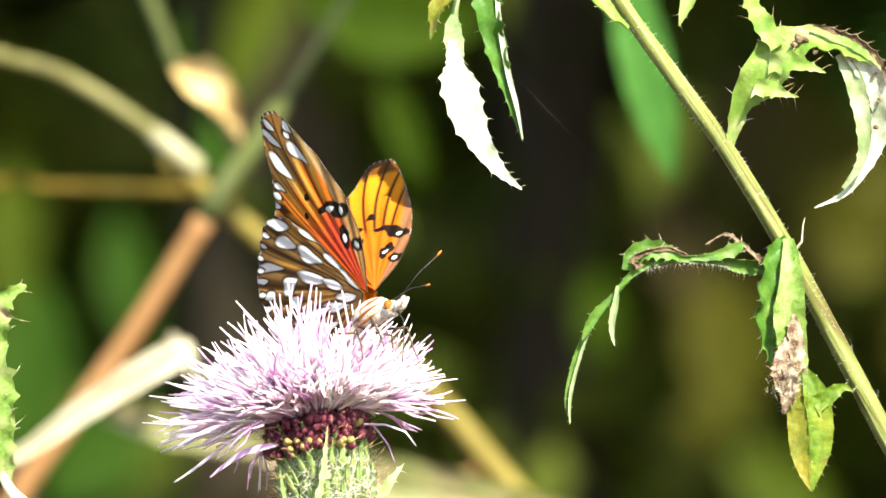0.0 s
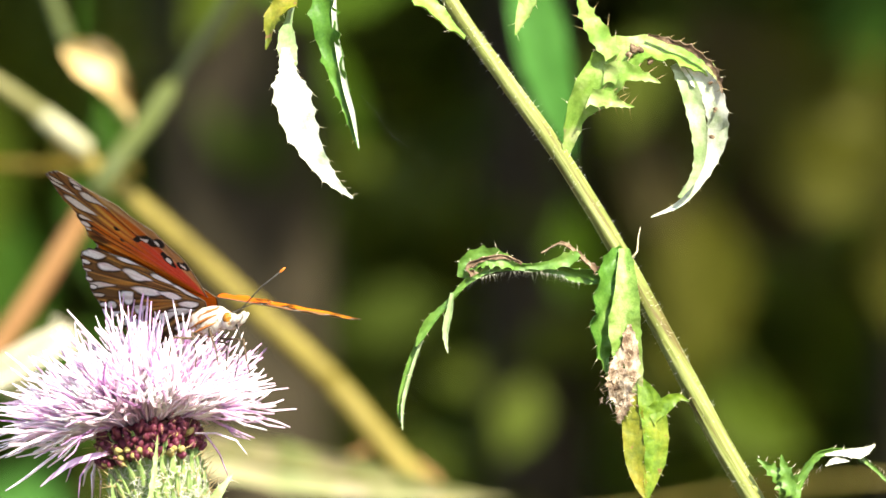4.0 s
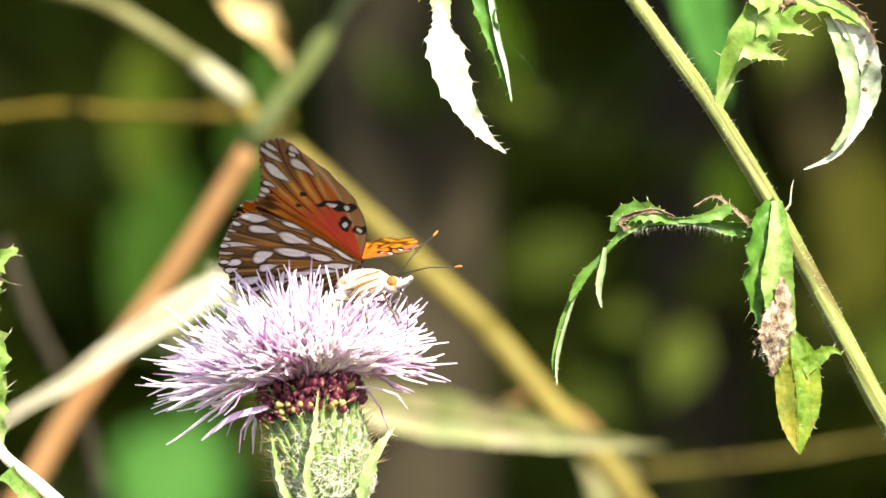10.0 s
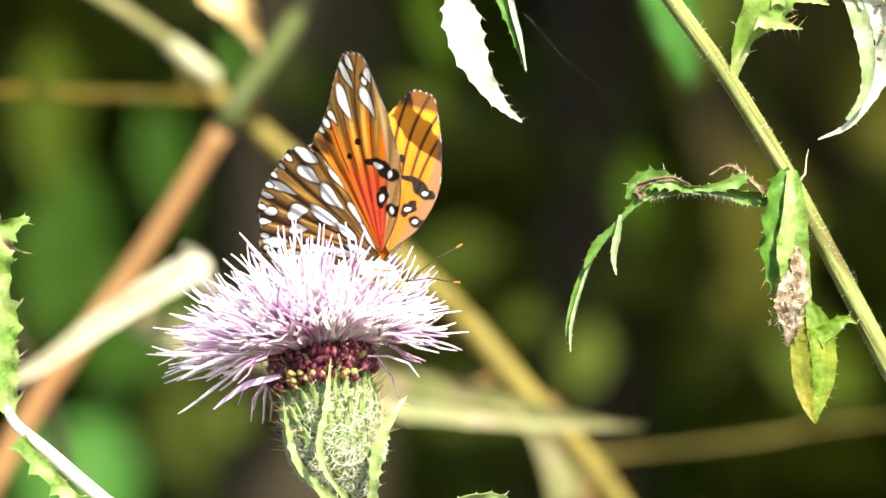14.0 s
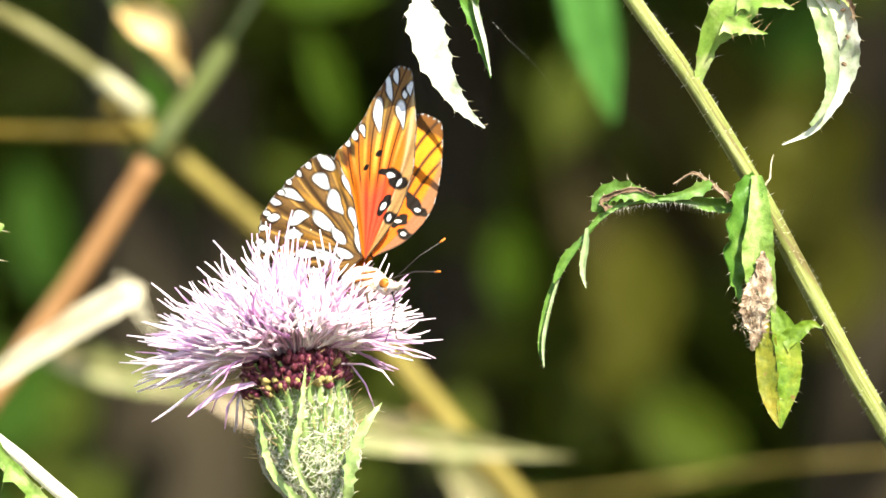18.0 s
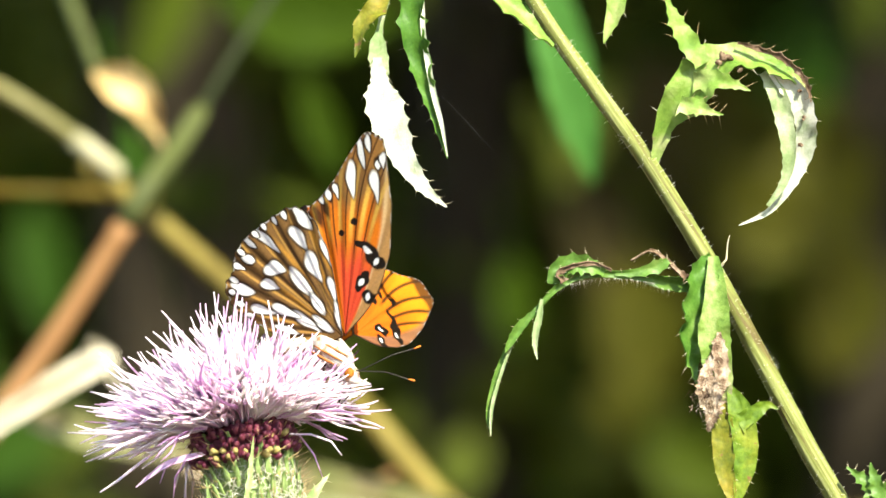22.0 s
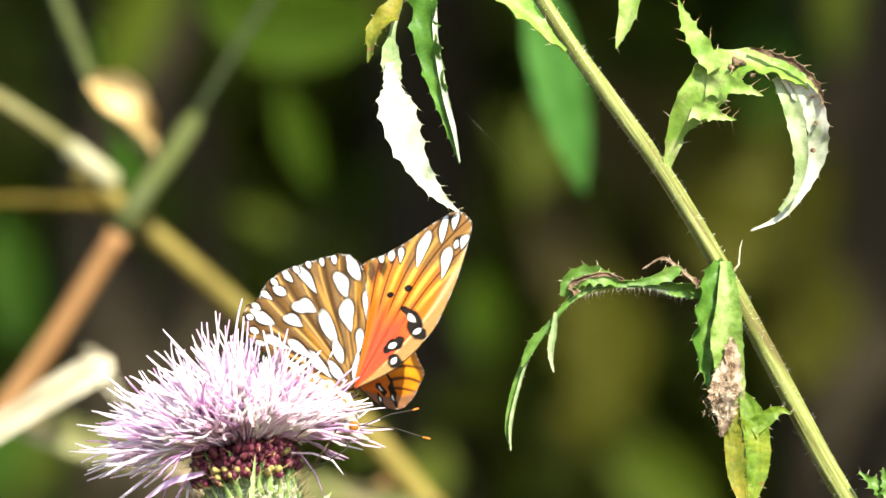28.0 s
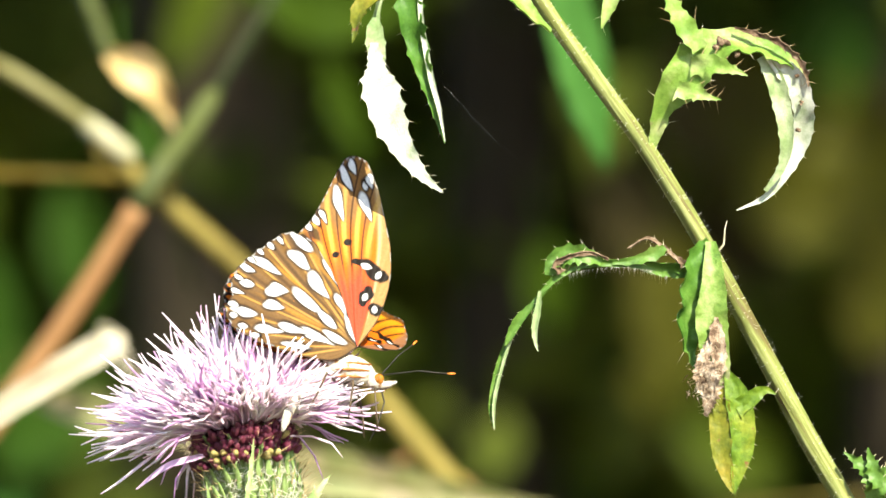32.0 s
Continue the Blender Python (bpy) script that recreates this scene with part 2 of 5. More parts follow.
SHRUB_LEAF = leafy("shrub_leaves", [(0.3, (0.030, 0.052, 0.006)), (0.6, (0.060, 0.080, 0.014)), (0.8, (0.105, 0.090, 0.028))], 5, 0.6, 0.35, 60, relief=0.001, island=0.6, gloss=0.05)
LITTER = barky("leaf_litter_soil", [(0.3, (0.03, 0.02, 0.012)), (0.55, (0.07, 0.045, 0.025)), (0.8, (0.14, 0.09, 0.05))], 14, (1, 1, 1), 0.9, 0.01)
BARK = barky("brown_bark", [(0.3, (0.016, 0.012, 0.006)), (0.55, (0.032, 0.025, 0.014)), (0.8, (0.056, 0.046, 0.028))], 22, (1, 1, 0.2), 0.85, 0.008)
WING = painted("wing_scales")
WING_RIM = leafy("wing_rim", [(0.3, (0.03, 0.02, 0.012)), (0.7, (0.12, 0.08, 0.045))], 900, 0.5, 0.1, 3000)
FUZZ = leafy("pale_fuzz", [(0.34, (0.30, 0.15, 0.06)), (0.42, (0.46, 0.40, 0.34)), (0.58, (0.58, 0.56, 0.53))], 900, 0.8, 0.1, 5000, relief=0.0004)
RUST_FUZZ = leafy("rust_fuzz", [(0.3, (0.22, 0.07, 0.02)), (0.7, (0.5, 0.2, 0.05))], 1300, 0.8, 0.1, 5000, relief=0.0003)
EYE = leafy("amber_eye", [(0.35, (0.16, 0.05, 0.004)), (0.65, (0.36, 0.14, 0.01))], 1500, 0.2, 0.0, 5000)
BLACK = leafy("black_chitin", [(0.3, (0.008, 0.007, 0.006)), (0.7, (0.035, 0.03, 0.026))], 1500, 0.4, 0.0, 5000)
CLUB = leafy("orange_club", [(0.3, (0.5, 0.12, 0.01)), (0.7, (0.7, 0.25, 0.03))], 1500, 0.5, 0.0, 5000)
SILK = leafy("spider_silk", [(0.3, (0.6, 0.6, 0.6)), (0.7, (0.8, 0.8, 0.8))], 800, 0.3, 0.4, 3000)


# ---- mesh code ----
FOCAL = 784.0 / math.tan(radians(LENS_DEGREES / 2))


def plan(u, v, y=FOCUS):
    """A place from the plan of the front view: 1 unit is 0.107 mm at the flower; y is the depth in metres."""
    return Vector(((u - 784.0) * y / FOCAL, y, EYE_Z + (441.0 - v) * y / FOCAL))


class Shape:
    """Collects rings, ribbons and blobs and turns them into one mesh."""
    def __init__(self):
        self.verts, self.faces, self.slots = [], [], []

    def grid(self, rows, closed=False, slot=0):
        base, n = len(self.verts), len(rows[0])
        for r in rows:
            self.verts.extend(tuple(p) for p in r)
        for i in range(len(rows) - 1):
            for j in range(n if closed else n - 1):
                k = (j + 1) % n
                self.faces.append((base + i * n + j, base + i * n + k, base + (i + 1) * n + k, base + (i + 1) * n + j))
                self.slots.append(slot)
        return base

    def cap(self, base, n, slot=0, back=False):
        f = tuple(range(base, base + n))
        self.faces.append(f[::-1] if back else f)
        self.slots.append(slot)

    def tube(self, points, radii, sides=8, ribs=0.0, slot=0, flat=1.0):
        points = [Vector(p) for p in points]
        if isinstance(radii, (int, float)):
            radii = [radii] * len(points)
        rows, side = [], None
        for i, p in enumerate(points):
            d = (points[min(i + 1, len(points) - 1)] - points[max(i - 1, 0)]).normalized()
            if side is None:
                side = d.orthogonal().normalized()
            side = (side - d * side.dot(d)).normalized()
            other = d.cross(side)
            ring = []
            for j in range(sides):
                a = 2 * math.pi * j / sides
                r = radii[i] * (1 + (ribs if j % 2 else -ribs))
                ring.append(p + side * math.cos(a) * r + other * math.sin(a) * r * flat)
            rows.append(ring)
        b = self.grid(rows, True, slot)
        self.cap(b, sides, slot, True)
        self.cap(b + (len(rows) - 1) * sides, sides, slot)
        return self

    def spike(self, foot, tip, radius, sides=4, slot=0):
        foot, tip = Vector(foot), Vector(tip)
        d = (tip - foot).normalized()
        a = d.orthogonal().normalized()
        b = d.cross(a)
        k = len(self.verts)
        for j in range(sides):
            w = 2 * math.pi * j / sides
            self.verts.append(tuple(foot + (a * math.cos(w) + b * math.sin(w)) * radius))
        self.verts.append(tuple(tip))
        for j in range(sides):
            self.faces.append((k + j, k + (j + 1) % sides, k + sides))
            self.slots.append(slot)
        return self

    def blob(self, m, rx, ry, rz, rings=10, sides=14, rough=0.0, slot=0):
        rows = []
        for i in range(rings + 1):
            th = math.pi * (0.02 + 0.96 * i / rings)
            ring = []
            for j in range(sides):
                a = 2 * math.pi * j / sides
                q = Vector((math.sin(th) * math.cos(a), math.sin(th) * math.sin(a), math.cos(th)))
                s = 1 + rough * noise.noise(q * 4.0 + m.translation * 900)
                ring.append(m @ Vector((q.x * rx * s, q.y * ry * s, q.z * rz * s)))
            rows.append(ring)
        b = self.grid(rows, True, slot)
        self.cap(b, sides, slot, True)
        self.cap(b + rings * sides, sides, slot)
        return self

    def mesh(self, name, mats, smooth=True):
        me = bpy.data.meshes.new(name)
        me.from_pydata(self.verts, [], self.faces)
        for m in mats if isinstance(mats, (list, tuple)) else [mats]:
            me.materials.append(m)
        me.polygons.foreach_set("material_index", self.slots)
        me.polygons.foreach_set("use_smooth", [smooth] * len(self.faces))
        me.update()
        return me


def part(name, shape, mats, parent, label="", smooth=True):
    """One mesh object under a thing or a part. The parent's place is taken off, so shapes are given in the parent's space."""
    ob = new(name, shape.mesh(name, mats, smooth) if isinstance(shape, Shape) else shape)
    ob.parent = parent
    return tagged(ob, label)


def thing(name, place, label, category, group="", kind=""):
    ob = new(name)
    ob.empty_display_size = 0.01
    ob.location = place
    return tagged(ob, label, category, group, kind)


def spline(points, n):
    """Catmull-Rom through tuples of any length, n samples."""
    P = np.array(points, float)
    P = np.vstack([2 * P[0] - P[1], P, 2 * P[-1] - P[-2]])
    out = []
    m = len(P) - 3
    for i in range(n):
        f = i / (n - 1) * m
        k = min(int(f), m - 1)
        s = f - k
        a, b, c, d = P[k:k + 4]
        out.append(0.5 * (2 * b + (c - a) * s + (2 * a - 5 * b + 4 * c - d) * s * s + (3 * b - a - 3 * c + d) * s ** 3))
    return out


def blade(shape, line, n=46, m=9, cup=0.25, teeth=0.0, tooth_every=3, wave=0.0, spines=None, seed=1, thick=0.00018, slots=(0, 1, 2), spine_len=0.0035):
    """A leaf along a line of (place x, y, z, half width one side, other side, twist in degrees), with two skins, a rim of teeth and spines."""
    rnd = random.Random(seed)
    S = spline(line, n)
    pts = [Vector(s[:3]) for s in S]
    top, low, edge = [], [], []
    for i, s in enumerate(S):
        d = (pts[min(i + 1, n - 1)] - pts[max(i - 1, 0)]).normalized()
        toward = Vector((0, -1, 0))
        across = d.cross(toward)
        if across.length < 1e-4:
            across = Vector((1, 0, 0))
        across.normalize()
        across = Matrix.Rotation(radians(s[5]), 3, d) @ across
        nor = across.cross(d).normalized()
        ring = []
        for j in range(m):
            x = 2 * j / (m - 1) - 1
            w = max(s[3] if x < 0 else s[4], 0.00005)
            k = 1.0
            if abs(x) == 1 and teeth:
                k = 1 + teeth * (1 if i % tooth_every == 0 else -0.35) * rnd.uniform(0.0, 1.2)
            lift = cup * w * (x * x) + wave * w * abs(x) * math.sin(i * 0.9 + (2 if x > 0 else 0)) - 0.06 * w * (1 - min(1, abs(x) * 4))
            lift += 0.10 * w * math.sin(i * 1.4 + 5 * abs(x)) * abs(x)
            ring.append(pts[i] + across * (x * w * k) + nor * lift)
        top.append([p + nor * thick for p in ring])
        low.append([p - nor * thick for p in ring])
        if spines and i % tooth_every == 0 and 2 < i:
            for j, sg in ((0, -1), (m - 1, 1)):
                tip = ring[j] + (across * sg * rnd.uniform(0.5, 1.0) + d * rnd.uniform(0.2, 1.1) + nor * rnd.uniform(-0.5, 0.5)).normalized() * spine_len * 0.72 * rnd.uniform(0.25, 1.0)
                edge.append((ring[j] - across * sg * 0.0002, tip))
    shape.grid(top, False, slots[0])
    shape.grid([r[::-1] for r in low], False, slots[1])
    for k in (0, m - 1):
        shape.grid([[a[k], b[k]] for a, b in zip(top, low)], False, slots[0])
    for a, b in edge:
        if rnd.random() < 0.75:
            shape.spike(a, b, 0.00009, 4, slots[2])
    return shape


def flat_line(rows, y=FOCUS):
    """Rows of (u, v, half width one side, other side, twist, nearer in mm) on the plan, as a line for blade()."""
    out = []
    k = y / FOCAL
    for u, v, a, b, tw, near in rows:
        p = plan(u, v, y)
        out.append((p.x, p.y - near * 0.001, p.z, a * k, b * k, tw))
    return out


def moved(line, by):
    return [(r[0] - by.x, r[1] - by.y, r[2] - by.z, *r[3:]) for r in line]


def hairs(shape, points, radii, count, length, seed, radius=0.00007, slot=0):
    """Fine hairs that stand off a stem."""
    rnd = random.Random(seed)
    points = [Vector(p) for p in points]
    for _ in range(count):
        i = rnd.randrange(len(points) - 1)
        f = rnd.random()
        p = points[i].lerp(points[i + 1], f)
        r = radii[i] + (radii[i + 1] - radii[i]) * f
        d = (points[i + 1] - points[i]).normalized()
        o = d.orthogonal().normalized()
        o = Matrix.Rotation(rnd.uniform(0, 2 * math.pi), 3, d) @ o
        shape.spike(p + o * r * 0.9, p + o * (r + length * rnd.uniform(0.4, 1.0)) + d * rnd.uniform(-0.4, 0.4) * length, radius, 3, slot)
    return shape


# ---- ground ----
def build_ground():
    s = Shape()
    rows = []
    n = 60
    for i in range(n + 1):
        y = -30 + 200 * (i / n) ** 2 + 2 * i / n
        rows.append([(x, y, 0.05 * noise.noise(Vector((x * 0.4, y * 0.4, 0)))) for x in np.linspace(-100, 100, 80)])
    s.grid(rows)
    g = new("ground", s.mesh("ground", LITTER))
    return tagged(g, "dark forest soil covered with brown leaf litter", "ground", kind="structure")


build_ground()


# ---- the tall stalk with hanging leaves ----
def build_stalk():
    foot = Vector((0.55, FOCUS + 0.02, 0.0))
    top = thing("weed_stalk", foot, "tall leaning green weed stalk with withered spiny leaves", "plant")

    def line(rows):
        return moved(flat_line(rows), foot)

    def spot(u, v, near=0.0):
        p = plan(u, v)
        return Vector((p.x, p.y - near * 0.001, p.z)) - foot

    pts = [spot(872, -420), spot(984, -190), spot(1097, 0), spot(1189, 130), spot(1283, 260), spot(1388, 432), spot(1484, 610), spot(1568, 770), spot(1670, 950), spot(1900, 1400), spot(2500, 3200), spot(3600, 7000), Vector((0.0, 0.0, 0.0))]
    rad = [0.0010, 0.0011, 0.0013, 0.0014, 0.00145, 0.00155, 0.0016, 0.00175, 0.0018, 0.0021, 0.003, 0.004, 0.005]
    S = spline([(*p, r) for p, r in zip(pts, rad)], 110)
    sh = Shape().tube([x[:3] for x in S], [x[3] for x in S], 22, 0.14)
    stem = part("stem", sh, GREEN_STEM, top, "ribbed yellow-green stem")
    hs = Shape()
    near = [x for x in S if x[2] > spot(0, 1100).z]
    hairs(hs, [x[:3] for x in near], [x[3] for x in near], 800, 0.0014, 4, 0.000045)
    part("stem_hairs", hs, HAIR, stem, "fine white hairs")
    three = [DARK_LEAF, WHITE_FELT, SPINE]

    # the white leaf that hangs from above, and its green neighbour
    s = blade(Shape(), line([(802, 72, 7, 7, 0, 3), (803, 94, 13, 13, 0, 3), (806, 116, 17, 16, 0, 3), (808, 142, 34, 28, 0, 3), (824, 198, 34, 29, 0, 3), (850, 250, 21, 22, 0, 2), (878, 292, 13, 14, 0, 1), (902, 316, 6, 8, 0, 1), (925, 335, 1, 1, 0, 0)]), 44, 9, 0.18, 0.18, 3, 0.05, True, 5, slots=(0, 0, 1), spine_len=0.0026)
    white = part("hanging_leaf", s, [WHITE_FELT, SPINE], top, "withered leaf with white felted underside")
    s = blade(Shape(), line([(842, -150, 6, 6, 0, 0), (822, -60, 8, 9, 0, 0), (807, 20, 5, 6, 10, 1), (803, 52, 15, 16, 0, 2), (805, 96, 17, 14, 0, 2), (809, 126, 5, 5, 0, 2)]), 30, 9, 0.25, 0.12, 4, 0.1, True, 62, slots=(0, 0, 1), spine_len=0.0018)
    part("leaf_neck", s, [FOLD_LEAF, SPINE], white, "green leaf base")
    s = blade(Shape(), line([(870, -150, 10, 10, 0, 0), (864, -60, 26, 20, 10, -2), (860, 10, 26, 18, 10, -2), (871, 74, 28, 14, 10, -2), (885, 124, 20, 10, 10, -2), (900, 168, 10, 6, 10, -2), (912, 206, 4, 4, 10, -2), (926, 250, 1, 1, 0, -2)]), 44, 9, 0.5, 0.42, 4, 0.32, True, 6, slots=(0, 1, 2), spine_len=0.0022)
    green = part("hanging_leaf", s, three, top, "drooping green leaf with a white rolled margin")
    s = blade(Shape(), line([(872, -90, 2, 3, 0, -1), (881, -30, 4, 4, 0, -1), (883, 20, 4, 5, 0, -1), (890, 73, 5, 5, 0, -1), (902, 137, 5, 5, 0, -1), (915, 187, 4, 4, 0, -1), (926, 246, 1, 1, 0, -1)]), 34, 7, 0.5, 0.05, 3, 0.08, None, 63, slots=(0, 0, 0))
    part("leaf_margin", s, WHITE_FELT, green, "white felted rolled leaf margin")
    s = blade(Shape(), line([(825, -62, 4, 4, 0, 2), (800, -18, 20, 16, 20, 3), (775, 12, 16, 14, 30, 3), (768, 50, 6, 6, 30, 3), (762, 72, 1, 1, 0, 3)]), 24, 7, 0.3, 0.2, 3, 0.2, True, 7, slots=(0, 0, 1), spine_len=0.002)
    part("leaf_lobe", s, [YELLOW_LEAF, SPINE], top)
    # the arch from which they hang
    s = blade(Shape(), line([(1112, 52, 5, 5, 60, 1), (1075, 18, 14, 12, 40, 2), (1030, -28, 22, 18, 30, 2), (960, -78, 22, 18, 30, 2), (905, -130, 20, 20, 30, 1), (865, -150, 16, 16, 20, 0), (835, -140, 8, 8, 10, 0)]), 40, 9, 0.35, 0.3, 4, 0.2, True, 8, slots=(0, 1, 2), spine_len=0.003)
    part("arching_leaf", s, [PALE_LEAF, WHITE_FELT, SPINE], top)

    # a leaf whose tip alone hangs into view
    s = blade(Shape(), line([(1010, -150, 5, 5, 30, -1), (1080, -260, 18, 18, 30, -2), (1170, -270, 20, 20, 20, -2), (1226, -180, 20, 20, 0, -2), (1232, -90, 22, 22, 10, -2), (1226, -20, 17, 17, 20, -2), (1213, 18, 9, 10, 10, -2), (1203, 46, 1, 1, 0, -2)]), 50, 9, 0.3, 0.15, 4, 0.1, True, 9, slots=(0, 1, 2), spine_len=0.003)
    part("curled_leaf", s, [PALE_LEAF, WHITE_FELT, SPINE], top)

    # the leaf that rises and curls over
    s = blade(Shape(), line([(1291, 262, 6, 6, 0, 0), (1297, 232, 10, 12, 10, 1), (1310, 182, 18, 22, 10, 3), (1336, 136, 28, 46, 0, 5), (1380, 92, 36, 44, -15, 6), (1424, 68, 22, 34, -30, 6), (1468, 74, 16, 26, -35, 5), (1510, 88, 18, 22, -30, 4), (1542, 108, 14, 12, -25, 3), (1562, 128, 3, 3, -20, 2)]), 50, 11, 0.32, 0.16, 4, 0.16, True, 10, slots=(0, 1, 2), spine_len=0.003)
    curl = part("curled_leaf", s, [PALE_LEAF, WHITE_FELT, SPINE], top, "curled pale green leaf with grey blotches")
    s = Shape()
    blade(s, line([(1436, 46, 2, 2, 0, 7), (1470, 56, 5, 4, 20, 7), (1506, 68, 6, 4, 30, 6.5), (1540, 92, 6, 4, 20, 5.5), (1560, 122, 5, 3, 0, 4), (1568, 150, 1, 1, 0, 3)]), 30, 7, 0.4, 0.6, 3, 0.4, True, 68, slots=(0, 0, 1), spine_len=0.0028)
    part("withered_edge", s, [BROWN_EDGE, TAN_SPINE], curl, "shrivelled brown leaf edge")
    s = Shape()
    blade(s, line([(1375, 84, 14, 14, 0, 7), (1352, 50, 20, 20, 10, 7), (1330, 18, 14, 16, 20, 7), (1316, -14, 6, 8, 20, 7), (1309, -42, 1, 1, 0, 7)]), 22, 7, 0.2, 0.35, 3, 0.2, True, 11, slots=(0, 1, 2), spine_len=0.0046)
    blade(s, line([(1360, 112, 14, 18, 0, 6), (1396, 112, 18, 16, 0, 8), (1430, 120, 8, 8, 0, 9), (1458, 131, 1, 1, 0, 9)]), 18, 7, 0.2, 0.35, 3, 0.2, True, 12, slots=(0, 1, 2), spine_len=0.0046)
    blade(s, line([(1336, 150, 10, 22, 0, 6), (1368, 160, 14, 14, 0, 7), (1388, 168, 6, 6, 0, 7), (1412, 173, 1, 1, 0, 7)]), 18, 7, 0.2, 0.35, 3, 0.2, True, 13, slots=(0, 1, 2), spine_len=0.0046)
    part("leaf_lobe", s, [PALE_LEAF, WHITE_FELT, TAN_SPINE], curl)
    s = blade(Shape(), line([(1492, 96, 4, 4, 0, 4), (1520, 118, 20, 14, 0, 3), (1545, 150, 24, 16, 0, 2), (1556, 190, 22, 14, 0, 0), (1556, 226, 22, 14, 0, -2), (1546, 264, 17, 13, 0, -3), (1526, 306, 10, 10, 0, -3), (1494, 344, 6, 5, 0, -3), (1443, 368, 1, 1, 0, -3)]), 44, 9, 0.3, 0.12, 3, 0.1, True, 61, slots=(0, 0, 1), spine_len=0.0018)
    part("leaf_tip", s, [WHITE_FELT, SPINE], curl, "drooping white felted leaf end")

    s = blade(Shape(), line([(1486, 96, 6, 10, 0, 3), (1510, 138, 15, 18, 0, 3), (1525, 190, 13, 18, 0, 2), (1532, 246, 10, 14, 0, 1), (1523, 292, 6, 9, 0, 0), (1494, 334, 3, 4, 0, -1)]), 34, 7, 0.4, 0.15, 3, 0.12, True, 64, slots=(0, 0, 1), spine_len=0.0012)
    part("leaf_fold", s, [FOLD_LEAF, SPINE], curl, "grey-green folded inner side of the leaf")
    s = Shape()
    rnd = random.Random(9)
    for u, v, r, near in ((1416, 72, 13, 7.5), (1404, 82, 7, 7.5), (1440, 92, 7, 7.5), (1549, 226, 6, 2.5), (1548, 130, 5, 3.5), (1556, 176, 4, 1.5)):
        for _ in range(3):
            s.blob(pose(*spot(u + rnd.gauss(0, 0.35) * r, v + rnd.gauss(0, 0.3) * r, near), rnd.uniform(0, 40), rnd.uniform(0, 180), 0), r * 0.000075, 0.0005, r * 0.00005, 6, 10, 0.4)
    part("dry_spots", s, BROWN_EDGE, curl, "shrivelled grey-brown spots")

    # the thin leaf that arches out and droops
    s = blade(Shape(), line([(1352, 476, 10, 16, -20, 1), (1310, 470, 12, 14, -20, 3), (1262, 460, 8, 8, -20, 5), (1205, 458, 6, 7, -20, 6), (1158, 462, 7, 9, -20, 7), (1122, 482, 5, 7, -20, 8), (1100, 508, 5, 5, 40, 8), (1078, 536, 4, 7, 30, 8), (1056, 560, 5, 12, 0, 8), (1040, 584, 6, 7, 10, 8), (1031, 602, 2, 2, 20, 8)]), 60, 9, 0.5, 0.14, 3, 0.1, True, 14, slots=(0, 1, 2), spine_len=0.0014)
    arch = part("arching_leaf", s, [GREEN_LEAF, GREEN_LEAF, SPINE], top, "thin green leaf arching out and drooping")
    s = blade(Shape(), line([(1048, 572, 2, 3, 0, 7), (1037, 602, 2, 3, 10, 7), (1025, 640, 2, 3, 15, 7), (1014, 684, 2, 4, 15, 7), (1009, 716, 2, 3, 10, 7), (1009, 748, 1, 1, 0, 7)]), 34, 9, 0.6, 0.08, 3, 0.1, True, 65, slots=(0, 0, 1), spine_len=0.0012)
    part("leaf_margin", s, [FOLD_LEAF, SPINE], arch, "pale felted margin of the drooping leaf end")
    s = blade(Shape(), line([(1044, 572, 3, 3, 0, 6), (1031, 602, 4, 4, 10, 6), (1018, 640, 5, 5, 15, 6), (1008, 684, 6, 5, 15, 6), (1004, 716, 4, 4, 10, 6), (1008, 744, 1, 1, 0, 6)]), 34, 9, 0.6, 0.12, 3, 0.1, True, 66, slots=(0, 0, 1), spine_len=0.0012)
    part("leaf_tip", s, [GREEN_LEAF, SPINE], arch, "dark green drooping leaf end")
    s = Shape()
    rnd = random.Random(21)
    for _ in range(90):
        u = rnd.uniform(1110, 1330)
        v = 466 + 0.0016 * (u - 1225) ** 2 + (4 if u > 1290 else 0)
        p = spot(u, v, 7.5)
        s.spike(p, p + Vector((rnd.gauss(0, 0.0004), rnd.gauss(0, 0.0004), -rnd.uniform(0.0008, 0.0022))), 0.00004, 3)
    part("leaf_hairs", s, HAIR, arch, "fine white hairs along the leaf rib")
    s = Shape()
    blade(s, line([(1200, 458, 6, 6, 20, 7), (1172, 444, 16, 14, 10, 8), (1142, 440, 20, 14, 0, 8), (1112, 450, 22, 8, 0, 8), (1104, 478, 10, 4, 0, 8)]), 20, 7, 0.3, 0.3, 3, 0.3, True, 15, slots=(1, 1, 2), spine_len=0.002)
    blade(s, line([(1220, 458, 4, 4, 0, 6), (1262, 452, 6, 10, 0, 6), (1298, 440, 10, 12, 0, 6), (1312, 430, 3, 8, 0, 6)]), 16, 7, 0.3, 0.3, 3, 0.2, True, 16, slots=(1, 1, 2), spine_len=0.002)
    blade(s, line([(1092, 506, 3, 3, 0, 9), (1089, 536, 5, 6, 10, 9), (1083, 566, 6, 6, 10, 9), (1083, 590, 3, 4, 10, 9), (1087, 612, 1, 1, 0, 9)]), 18, 7, 0.4, 0.15, 3, 0.2, True, 17, slots=(3, 3, 2), spine_len=0.001)
    part("leaf_lobe", s, [DARK_LEAF, GREEN_LEAF, SPINE, FOLD_LEAF], arch)
    s = Shape()
